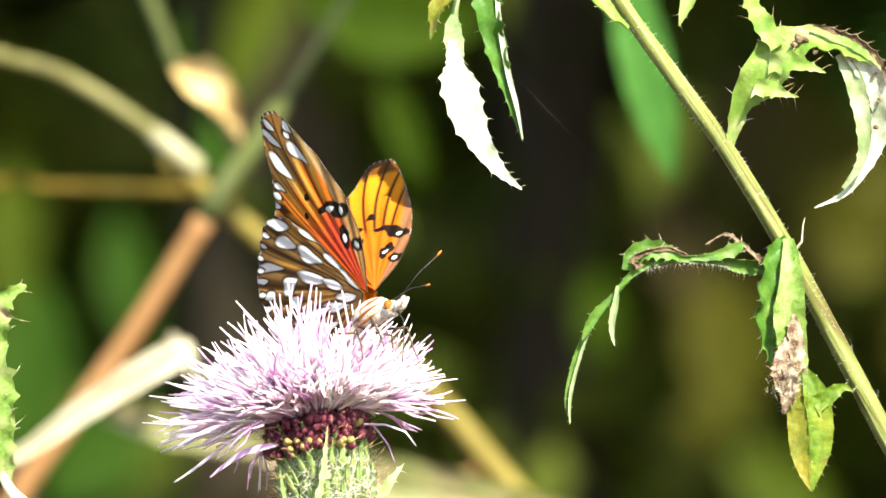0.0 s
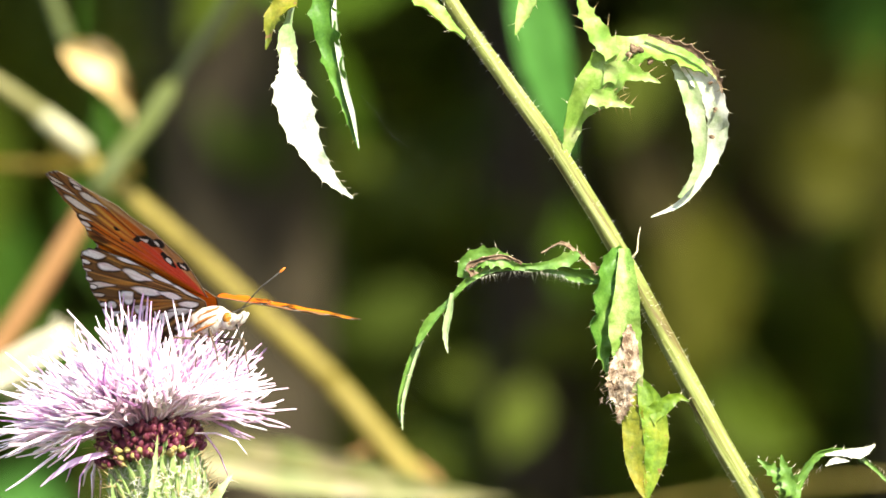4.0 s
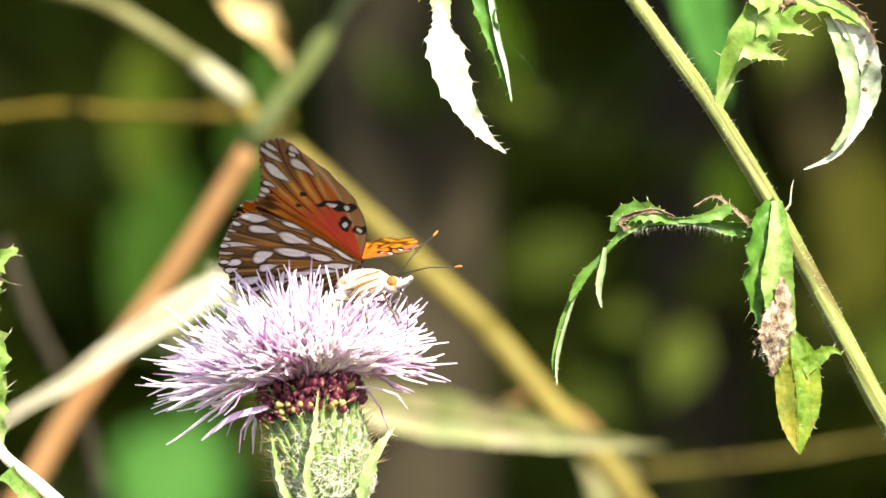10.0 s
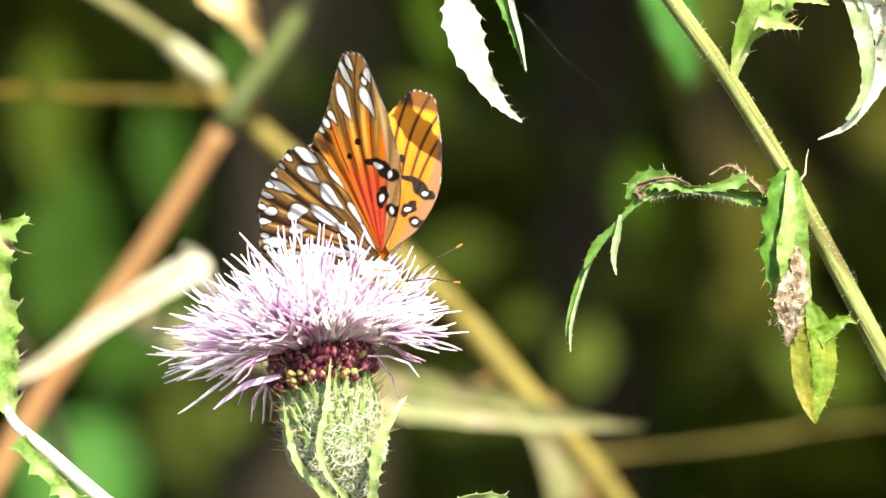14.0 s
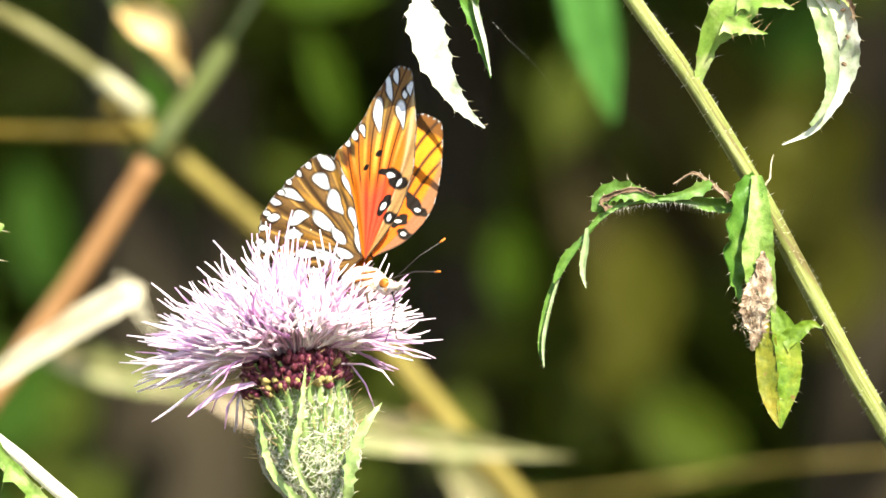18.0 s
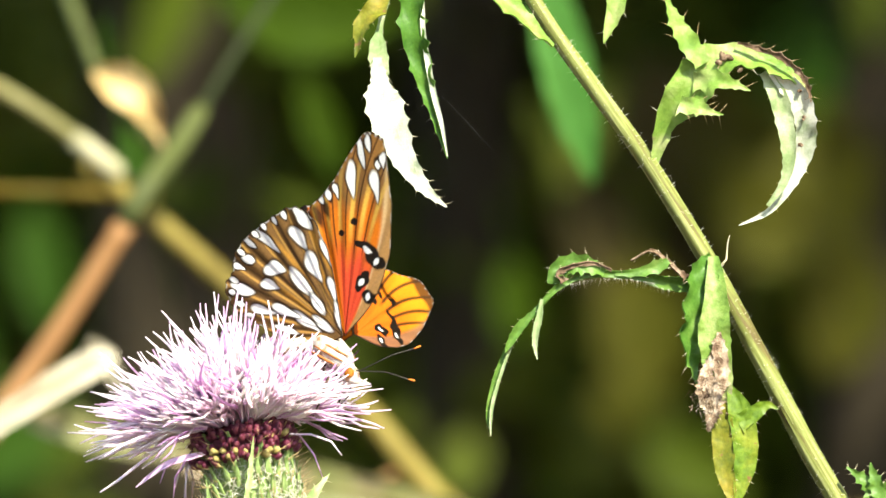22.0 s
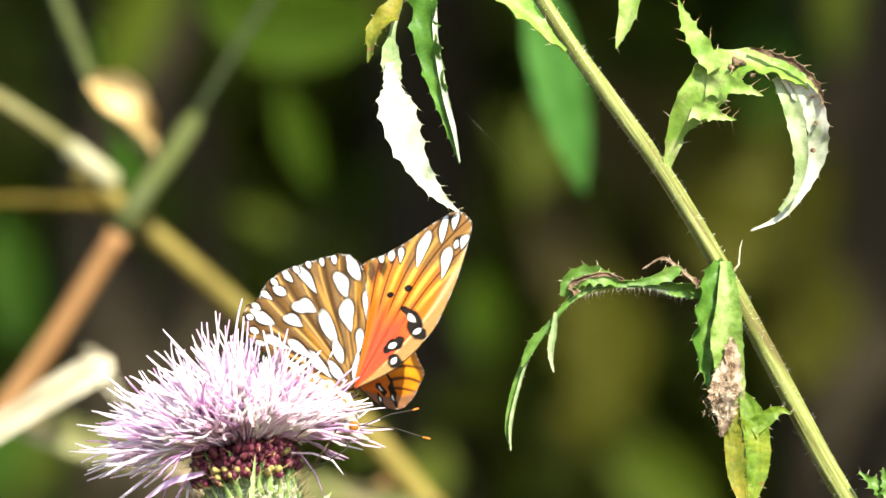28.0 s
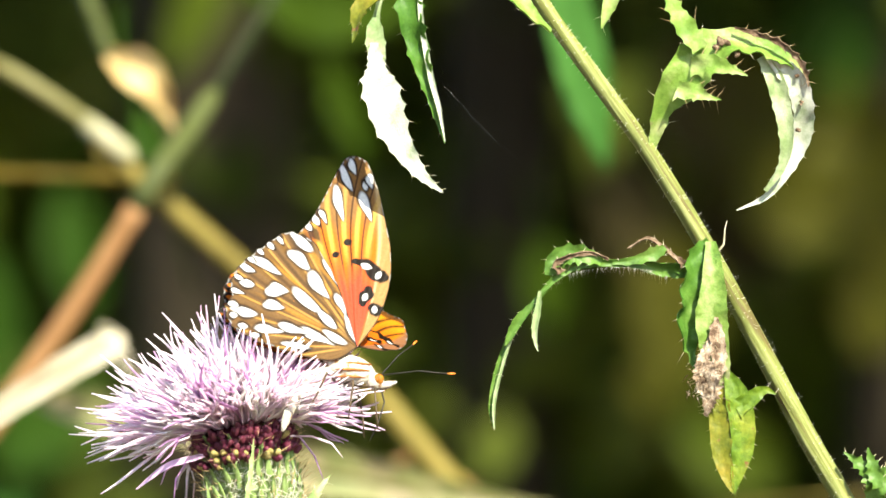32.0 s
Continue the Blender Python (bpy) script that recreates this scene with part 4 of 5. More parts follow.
def build_dry_stems():
    top, base = dry_stem("dry_stalk", "pale olive dry stem with a node, leaning among weeds", [(352, 300, 2.0, 13.4), (240, 212, 2.0, 13.4), (120, 138, 2.0, 14.4), (30, 108, 2.0, 13.4), (-120, 85, 2.0, 13.4), (-500, 120, 2.05, 14.6), (-1400, 1200, 2.1, 18.4)], PALE_STEM, foot=Vector((-0.42, 2.1, 0.0)))
    # the highlight at the stem's broken end, painted by a lighter colour
    part("broken_end", Shape().tube([plan(356, 306, 1.998) - base, plan(346, 296, 1.998) - base, plan(312, 268, 1.998) - base, plan(268, 233, 1.998) - base], [0.0016, 0.0027, 0.0027, 0.0025], 12, 0.03), HIGHLIT_END, top, "broken end with its sun highlight put into the colour")
    # the topmost stretch is painted darker to stand for shade
    dry_stem("dry_stalk", "rust-brown dry stem with an olive upper end, behind the flower", [(640, -40, 2.08, 6), (580, 50, 2.07, 8), (508, 168, 2.05, 9), (490, 196, 2.03, 18), (455, 250, 2.02, 20), (400, 325, 2.0, 20), (330, 440, 2.0, 20), (235, 590, 2.0, 21), (140, 725, 2.0, 22), (30, 880, 2.0, 23), (-150, 1200, 2.0, 25)], RUST_STEM, foot=Vector((-0.25, 2.02, 0.0)), upper=DIM_STEM, middle=SHEATH, ends=(12, 24))
    dry_stem("dry_stalk", "long tan dry stem slanting behind the thistle", [(290, 280, 2.06, 16.8), (430, 395, 2.06, 18.5), (620, 565, 2.05, 21.0), (770, 705, 2.05, 22.7), (905, 865, 2.05, 23.5), (1060, 1050, 2.05, 23.5), (1300, 1500, 2.05, 25.2)], TAN_STEM, foot=Vector((0.30, 2.1, 0.0)))
    dry_stem("dry_stalk", "thin olive-yellow stem lying across the weeds", [(420, 345, 2.14, 9), (340, 338, 2.14, 11), (230, 335, 2.14, 11), (100, 332, 2.14, 9), (-60, 330, 2.14, 8), (-600, 420, 2.14, 10)], OLIVE_STEM, foot=Vector((-0.3, 2.2, 0.0)))
    top, base = dry_stem("dry_seed_stalk", "thin green stalk with a dry tan seed pod", [(410, 252, 2.04, 5), (372, 180, 2.04, 8), (318, 125, 2.05, 12), (290, 60, 2.06, 13), (262, -10, 2.07, 13), (200, -160, 2.08, 13), (120, -420, 2.1, 14), (-40, -520, 2.14, 14), (-260, -480, 2.2, 14), (-420, -200, 2.26, 15)], SHEATH, foot=Vector((-0.2, 2.5, 0.0)))
    s = blade(Shape(), moved(flat_line([(316, 118, 10, 12, 0, 0), (346, 132, 22, 28, 0, 4), (372, 146, 34, 38, 0, 6), (398, 178, 24, 27, 0, 6), (416, 214, 9, 11, 0, 3), (428, 250, 1, 1, 0, 2)], 2.02), base), 26, 9, 0.6, 0.1, 4, 0.2, None, 51, thick=0.0006, slots=(0, 0, 0))
    part("seed_pod", s, TAN_POD, top, "dry tan seed pod")
    # cream dry leaves at the lower side
    for rows, mat, label, y, seed in (
        ([(340, 612, 5, 5, 0, 0), (318, 624, 24, 20, 10, 2), (270, 650, 28, 25, 10, 2), (200, 692, 22, 22, 0, 1), (120, 745, 19, 19, 0, 0), (50, 795, 12, 12, 0, 0), (-60, 860, 8, 8, 0, 0), (-300, 1050, 6, 6, 0, 0)], DRY_LEAF, "dry cream leaf folded lengthwise, hanging among weeds", 1.9, 52),
        ([(300, 590, 4, 4, 0, 0), (330, 620, 12, 12, 20, 0), (350, 665, 10, 10, 30, 0), (380, 700, 2, 2, 0, 0)], DRY_LEAF, "shrivelled cream leaf tip hanging on a dry leaf", 1.94, 53),
        ([(450, 800, 6, 6, 0, 0), (540, 822, 34, 34, 0, 1), (640, 842, 46, 44, 0, 1), (760, 864, 42, 40, 0, 1), (880, 886, 30, 28, 0, 0), (980, 900, 16, 16, 0, 0), (1050, 907, 7, 7, 0, 0), (1110, 912, 1, 1, 0, 0)], FADED_LEAF, "long faded green and tan leaf behind the thistle", 1.96, 54),
        ([(900, 925, 6, 6, 0, 0), (940, 955, 34, 30, 0, 0), (965, 1000, 44, 38, 0, 0), (970, 1070, 30, 30, 0, 0)], FADED_LEAF, "pale dry leaf low among the weeds", 2.3, 55),
        ([(180, 735, 8, 8, 0, 0), (260, 745, 34, 30, 0, 0), (380, 770, 30, 30, 0, 0), (520, 800, 6, 6, 0, 0)], FADED_LEAF, "olive-tan dry leaf among weed stems", 2.12, 56),
    ):
        a = plan(rows[-1][0], rows[-1][1], y)
        t2 = thing("dry_leaf", a, label, "leaf", "dry leaves among the stems")
        part("blade", blade(Shape(), moved(flat_line(rows, y), a), 34, 9, 0.35, 0.08, 4, 0.12, None, seed, thick=0.0003, slots=(0, 0, 0)), mat, t2)
        S = spline(moved(flat_line(rows, y), a), 16)
        part("midrib", Shape().tube([Vector(x[:3]) + Vector((0, -0.0005, 0)) for x in S], [max(0.00008, min(0.0009, x[3] * 0.16)) for x in S], 6), PALE_STEM, t2)
    dry_stem("thin_weed", "thin yellow stem low across the undergrowth", [(1000, 985, 2.4, 6), (1150, 970, 2.4, 3.5), (1300, 952, 2.4, 4.5), (1460, 925, 2.4, 3.5), (1700, 905, 2.4, 4), (2400, 860, 2.45, 5)], TAN_STEM, foot=Vector((0.5, 2.4, 0.0)))
    dry_stem("thin_weed", "thin brown twig low among the weeds", [(800, 850, 2.12, 5), (850, 832, 2.12, 6), (900, 850, 2.12, 6), (960, 900, 2.12, 7), (1000, 1000, 2.12, 7)], RUST_STEM, foot=Vector((0.1, 2.2, 0.0)))
    dry_stem("thin_weed", "dark brown twig leaning in the undergrowth", [(-90, 560, 2.1, 12), (-40, 690, 2.1, 13), (10, 790, 2.1, 12), (60, 900, 2.1, 12), (100, 1100, 2.1, 12)], BARK, foot=Vector((-0.1, 2.15, 0.0)))


build_dry_stems()


# ---- broad leaves further back ----
def build_broad_leaf(rows, y, mat, label, seed):
    a = plan(rows[0][0], rows[0][1], y)
    t2 = thing("broad_leaf", a, label, "leaf", "broad leaves behind the stems")
    line = moved(flat_line(rows, y), a)
    part("blade", blade(Shape(), line, 30, 9, 0.15, 0.03, 4, 0.05, None, seed, thick=0.0003, slots=(0, 0, 0)), mat, t2)
    S = spline(line, 16)
    part("midrib", Shape().tube([Vector(x[:3]) + Vector((0, -0.0004, 0)) for x in S], [0.0011 - 0.0009 * k / 15 for k in range(16)], 6), mat, t2)
    stalk_end = Vector(S[0][:3])
    part("leaf_stalk", Shape().tube([stalk_end, stalk_end + Vector((-0.004, 0.01, 0.02)), stalk_end + Vector((-0.006, 0.06, 0.03)), stalk_end + Vector((0.01, 0.20, -0.05))], [0.0006, 0.0006, 0.0007, 0.0008], 6), mat, t2)
    return t2


def oval(u, v, length, half, turn, twist=0):
    """Rows for a pointed oval leaf with its middle at u, v; turn in degrees from straight down."""
    a = radians(turn)
    du, dv = math.sin(a), math.cos(a)
    return [(u + du * length * (f - 0.5), v + dv * length * (f - 0.5), half * w, half * w, twist, 0) for f, w in ((0, 0.05), (0.15, 0.55), (0.35, 0.95), (0.55, 1.0), (0.75, 0.75), (0.9, 0.35), (1, 0.03))]


# leaf tones carry sun and shade; olive and brown ones added to brighten
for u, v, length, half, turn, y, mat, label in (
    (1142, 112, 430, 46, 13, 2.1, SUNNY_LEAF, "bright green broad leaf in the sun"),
    (690, 20, 330, 95, 80, 2.7, DEEP_LEAF, "deep green broad leaf"),
    (715, 235, 210, 30, 20, 2.95, DEEP_LEAF, "narrow deep green leaf hanging, half shade put into its colour"),
    (1060, 560, 170, 38, 0, 4.2, DEEP_LEAF, "deep green leaf, dappled light put into its tone"),
    (45, 660, 330, 85, -10, 4.2, DULL_LEAF, "green broad leaf, dappled light put into its tone"),
    (225, 500, 250, 50, 10, 4.2, DULL_LEAF, "green leaf, dappled light put into its tone"),
    (20, 420, 280, 55, 0, 4.2, OLIVE_LEAF, "green leaf, dappled light put into its tone"),
    (1285, 610, 300, 80, 5, 4.6, GOLD_LEAF, "olive-gold leaf added as a soft patch of light"),
    (1250, 800, 200, 70, 20, 4.6, GOLD_LEAF, "olive leaf added as a soft patch of light"),
    (1440, 260, 260, 90, 30, 4.6, GOLD_LEAF, "olive leaf added as a soft patch of light"),
    (1500, 420, 280, 80, 70, 4.6, GOLD_LEAF, "olive leaf added as a soft patch of light"),
    (170, 800, 260, 80, -40, 4.2, DULL_LEAF, "green broad leaf low down, dappled light put into its tone"),
    (70, 1060, 240, 110, -30, 4.2, SUNNY_LEAF, "green broad leaf low down, dappled light put into its tone"),
    (1380, 860, 220, 60, 60, 4.2, OLIVE_LEAF, "olive leaf low down, dappled light put into its tone"),
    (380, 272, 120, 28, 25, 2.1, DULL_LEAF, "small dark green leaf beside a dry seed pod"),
    (1610, 330, 300, 90, 20, 4.6, GOLD_LEAF, "olive-gold leaf added as a soft patch of light"),
    (1650, 570, 260, 80, -10, 4.6, GOLD_LEAF, "olive-gold leaf added as a soft patch of light"),
    (1330, 250, 260, 90, 20, 4.6, FAWN_LEAF, "brown leaf added as a soft patch of light"),
    (1205, 430, 240, 70, 10, 4.6, FAWN_LEAF, "brown leaf added as a soft patch of light"),
    (1560, 150, 260, 80, -15, 4.6, DULL_LEAF, "green leaf, dappled light put into its tone"),
    (1390, 470, 240, 80, 30, 4.65, FAWN_LEAF, "brown leaf added as a soft patch of light"),
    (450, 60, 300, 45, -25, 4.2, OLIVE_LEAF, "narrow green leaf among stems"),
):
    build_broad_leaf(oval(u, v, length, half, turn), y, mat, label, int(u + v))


# ---- trunks, thicket and the unseen tree added to shade them ----
def build_trunk(x, y, r, label, name="tree"):
    top = thing(name, (x, y, 0), label, "tree")
    pts = [(0.03 * noise.noise(Vector((x, z, 1))), 0.03 * noise.noise(Vector((y, z, 7))), z) for z in np.linspace(-0.05, 5.5, 16)]
    for h, d in ((2.3, 1), (3.1, -1), (3.9, 1)):
        a = Vector((0, 0, h))
        part("branch", Shape().tube([a, a + Vector((0.25 * d, 0.1, 0.25)), a + Vector((0.6 * d, 0.25, 0.55)), a + Vector((0.9 * d, 0.3, 1.0))], [r * 0.5, r * 0.4, r * 0.3, r * 0.12], 8), BARK, top)
    part("trunk", Shape().tube(pts, [r * (1.35 - 0.06 * i) if i else r * 1.6 for i in range(16)], 18, 0.02), BARK, top)
    return top


def leaf_cloud(seed, count, place, size):
    rnd = random.Random(seed)
    verts, faces = [], []
    for _ in range(count):
        p = place(rnd)
        if p is None:
            continue
        d = Vector((rnd.gauss(0, 1), rnd.gauss(0, 1), rnd.gauss(-0.5, 0.7))).normalized()
        w = d.orthogonal().normalized()
        w = Matrix.Rotation(rnd.uniform(0, 6.28), 3, d) @ w
        n = d.cross(w)
        L = size * rnd.uniform(0.6, 1.4)
        k = len(verts)
        for f, s in ((0, 0.0), (0.3, 0.26), (0.65, 0.24), (1.0, 0.0)):
            q = p + d * L * f + n * (-0.12 * L * f * f)
            if s:
                verts.extend([tuple(q - w * s * L + n * 0.05 * L), tuple(q), tuple(q + w * s * L + n * 0.05 * L)])
            else:
                verts.append(tuple(q))
        faces.extend([(k, k + 2, k + 1), (k, k + 3, k + 2), (k + 1, k + 2, k + 5, k + 4), (k + 2, k + 3, k + 6, k + 5), (k + 4, k + 5, k + 7), (k + 5, k + 6, k + 7)])
    s = Shape()
    s.verts, s.faces, s.slots = verts, faces, [0] * len(faces)
    return s


def build_woods():
    build_trunk(-0.104, 4.62, 0.042, "slim grey-brown tree trunk in the shade")
    build_trunk(0.070, 4.98, 0.030, "slim dark brown tree trunk in the shade")
    build_trunk(0.335, 4.66, 0.055, "dark brown tree trunk in the shade")
    s = leaf_cloud(5, 5200, lambda r: Vector((r.uniform(-3.2, 3.2), 5.0 + abs(r.gauss(0, 0.9)), abs(r.gauss(0, 1.0)) * 1.3 + 0.02)), 0.11)
    t2 = new("undergrowth", s.mesh("undergrowth", THICKET_LEAF))
    tagged(t2, "dense dark undergrowth of small green and brown leaves in shade", "undergrowth", kind="stuff")
    s = leaf_cloud(8, 900, lambda r: Vector((r.uniform(-0.9, 0.9), r.uniform(4.3, 5.2), r.uniform(0.5, 1.9))), 0.07)
    t2 = new("shrub_leaves", s.mesh("shrub_leaves", SHRUB_LEAF))
    tagged(t2, "loose green shrub leaves in dappled shade behind the stems", "shrub", kind="stuff")
    s = leaf_cloud(6, 22000, lambda r: Vector((r.gauss(0, 3.5), 7.0 + r.uniform(0, 4), abs(r.gauss(0, 2.2)))), 0.35)
    t2 = new("woods", s.mesh("woods", THICKET_LEAF))
    tagged(t2, "dark wall of woodland leaves in the distance", "woods", kind="stuff")
    # an unseen tree overhead, added to keep the sun off the undergrowth
    tree = build_trunk(3.4, 3.2, 0.12, "unseen leafy tree added to shade the undergrowth", "added_shade_tree")

    def crown_place(r):
        p = Vector((r.uniform(-4.8, 1.0), r.uniform(-1.75, 4.5), r.uniform(2.3, 4.6)))
        # the gap in the crown through which the sun reaches the flower and the stems behind it
        q = p + tree.location - SUN_FROM * ((p.z - EYE_Z) / SUN_FROM.z)
        return None if abs(q.x) < 0.75 and q.y < 4.75 else p
    s = leaf_cloud(7, 19000, crown_place, 0.22)
    part("crown", s, THICKET_LEAF, tree, "leafy green crown")


build_woods()


# ---- the butterfly ----
MM = 0.001
FORE_RIM = [(0, 0), (75, 41), (137, 110), (175, 200), (198, 292), (190, 318), (168, 328), (144, 316), (110, 292), (82, 272), (48, 251), (10, 234), (-14, 205), (-22, 120)]
HIND_RIM = [(0, 0), (12, 60), (22, 130), (18, 205), (-2, 236), (-28, 246), (-69, 237), (-103, 227), (-138, 213), (-165, 189), (-176, 165), (-196, 151), (-200, 120), (-186, 92), (-152, 58), (-100, 16), (-50, -8)]
UNIT = 0.107 * MM


def rim_points(rim, n):
    P = spline(rim + [rim[0]], n)
    return np.array(P)


def dab(x, y, cx, cy, a, b, turn, soft=0.16):
    """How far a place lies in an oval dab: 1 within, 0 outside."""
    t = math.radians(turn)
    dx, dy = x - cx, y - cy
    u = (dx * math.cos(t) + dy * math.sin(t)) / a
    v = (-dx * math.sin(t) + dy * math.cos(t)) / b
    if max(a, b) > 10:
        v = v / np.clip(1 + 0.32 * u, 0.5, 1.6)
    a2 = np.arctan2(v, u)
    edge = 1 + 0.13 * np.sin(2 * a2 + cx * 0.7) + 0.10 * np.sin(3 * a2 + cy * 0.5) if max(a, b) > 10 else 1.0
    return np.clip((edge + soft - (np.abs(u) ** 1.65 + np.abs(v) ** 1.65) ** (1 / 1.65)) / (2 * soft), 0, 1)


def lay(col, mask, colour):
    return col * (1 - mask[:, None]) + np.array(colour)[None, :] * mask[:, None]


DARK, SILVER, OCHRE = (0.008, 0.005, 0.003), (0.64, 0.65, 0.63), (0.38, 0.18, 0.020)
ORANGE, RED, BRIGHT = (0.42, 0.112, 0.006), (0.47, 0.052, 0.020), (0.50, 0.135, 0.005)
# middle, half length, half width, turn in degrees
FORE_SILVER = [(147, 294, 24, 7, 85), (168, 308, 17, 5, 80), (111, 258, 29, 9, 75), (154, 234, 25, 9, 78), (172, 267, 8, 5, 70), (185, 272, 14, 6, 75), (38, 242, 9, 5, 100), (56, 246, 10, 6, 90), (73, 248, 12, 5, 85)]
FORE_EYES = [(104, 117, 29, 14, 110), (65, 81, 16, 13, 20), (69, 53, 15, 12, -15), (114, 101, 14, 9, 40), (92, 142, 15, 8, 150), (77, 90, 10, 8, 30), (56, 74, 9, 7, 60), (80, 47, 9, 7, 20)]
FORE_PUPILS = [(97, 131, 11, 5, 130), (108, 107, 8, 5, 30), (65, 81, 8, 5, 30), (69, 53, 7, 5, 60)]
HIND_SILVER = [(-4, 218, 26, 11, 120), (-24, 189, 22, 14, 115), (-14, 134, 27, 14, 105), (10, 86, 20, 9, 85), (20, 148, 26, 6, 95), (-88, 201, 28, 10, 125), (-90, 150, 21, 14, 155), (-110, 125, 21, 9, 150), (-165, 131, 26, 10, 150), (-136, 179, 15, 8, 140), (-123, 206, 14, 7, 130), (-45, 108, 40, 11, 112), (-28, 66, 24, 9, 105), (-62, 45, 30, 10, 130), (-96, 72, 26, 10, 145), (-140, 86, 24, 9, 155), (-104, 40, 24, 7, 150)]
HIND_EDGE = [(-180, 108, 9, 6, 150), (-188, 132, 7, 6, 150), (-178, 152, 10, 6, 140), (-160, 172, 11, 6, 140), (-146, 195, 9, 5, 130), (-108, 219, 9, 5, 120), (-86, 228, 9, 5, 110), (-62, 232, 9, 5, 105), (-40, 236, 9, 5, 100), (-168, 84, 9, 5, 160)]
HIND_ROOT = [(-30, 30, 26, 8, 130), (6, 30, 34, 8, 92)]


def vein_mask(x, y, angles, width, start):
    r = np.hypot(x, y) + 1e-6
    a = np.degrees(np.arctan2(y, x))
    m = np.zeros_like(x)
    for k in angles:
        off = np.abs(a - k - 5 * np.sin(r / 120.0)) * math.pi / 180 * r
        m = np.maximum(m, np.clip(1.4 - off / width, 0, 1))
    return m * np.clip((r - start) / 30, 0, 1)


def fore_under(x, y):
    r = np.hypot(x, y)
    a = np.degrees(np.arctan2(y, x))
    wob = 12 * np.sin(a * 0.35) + 6 * np.sin(a * 0.9)
    c = np.tile(np.array(ORANGE), (len(x), 1))
    c = lay(c, np.clip((182 + wob - r) / 60, 0, 1) * np.clip((76 - a) / 8 + 0.5, 0, 1) * np.clip((a - 45) / 10 + 0.8, 0, 1), RED)
    c = lay(c, np.clip((r - 218 - wob) / 40, 0, 1) * 0.92, (0.17, 0.092, 0.026))
    # the front edge: brown with a gold line
    c = lay(c, np.clip((40 + r * 0.045 - a) / 2.5, 0, 1) * 0.9, (0.30, 0.18, 0.065))
    c = lay(c, np.exp(-((a - 39.0 - r * 0.045) / 1.0) ** 2) * np.clip((r - 40) / 40, 0, 1) * 0.8, (0.50, 0.36, 0.18))
    # gold rays, and dark veins between them
    rays = vein_mask(x, y, (49, 55, 61, 67.5, 74, 80.5), 4.4, 150)
    c = lay(c, rays * np.clip(1.2 - np.abs(r - 232) / 70, 0, 1) * 0.8, (0.58, 0.36, 0.06))
    c = lay(c, rays * np.clip((r - 250) / 40, 0, 1) * 0.55, (0.40, 0.25, 0.065))
    c = lay(c, vein_mask(x, y, (52, 58, 64, 71, 77, 84), 1.7, 135) * 0.9, (0.035, 0.011, 0.003))
    for cx, cy, la, lb, t in ((22, 216, 22, 9, 100), (42, 222, 18, 8, 95), (4, 214, 18, 8, 110)):
        c = lay(c, dab(x, y, cx, cy, la, lb, t, 0.4) * 0.9, (0.02, 0.009, 0.005))
    for s in ((57, 174, 7, 6, 0), (89, 186, 8, 7, 0)):
        c = lay(c, dab(x, y, *s), DARK)
    for s in FORE_EYES:
        c = lay(c, dab(x, y, *s, 0.1), DARK)
    for cx, cy, la, lb, t in FORE_SILVER:
        c = lay(c, dab(x, y, cx, cy, la + 4, lb + 4, t, 0.15) * 0.95, (0.012, 0.006, 0.003))
        c = lay(c, dab(x, y, cx, cy, la, lb, t), SILVER)
    for s in FORE_PUPILS:
        c = lay(c, dab(x, y, *s), SILVER)
    return c


def hind_under(x, y):
    r = np.hypot(x, y)
    c = np.tile(np.array((0.125, 0.067, 0.021)), (len(x), 1))
    c = lay(c, np.clip((r - 150) / 60, 0, 1) * 0.6, (0.115, 0.060, 0.017))
    # gold veins with a dark side
    c = lay(c, vein_mask(x, y, (82.5, 90.5, 99.5, 108.5, 117.5, 126.5, 135.5, 144.5, 153.5, 162.5), 3.4, 40) * 0.6, (0.045, 0.021, 0.007))
    c = lay(c, vein_mask(x, y, (85, 93, 102, 111, 120, 129, 138, 147, 156, 165), 2.2, 20) * 0.8, (0.36, 0.20, 0.045))
    for cx, cy, la, lb, t in ((8, 170, 60, 5, 98), (-2, 112, 64, 5, 98), (-50, 150, 50, 4, 115), (-74, 92, 64, 4, 130)):
        c = lay(c, dab(x, y, cx, cy, la, lb, t, 0.5) * 0.6, OCHRE)
    for cx, cy, la, lb, t in HIND_SILVER + HIND_EDGE + HIND_ROOT:
        c = lay(c, dab(x, y, cx, cy, la + 3.4, lb + 3.4, t, 0.14) * 0.9, (0.014, 0.007, 0.004))
        c = lay(c, dab(x, y, cx, cy, la * 0.97, lb * 0.86, t), SILVER)
    return c


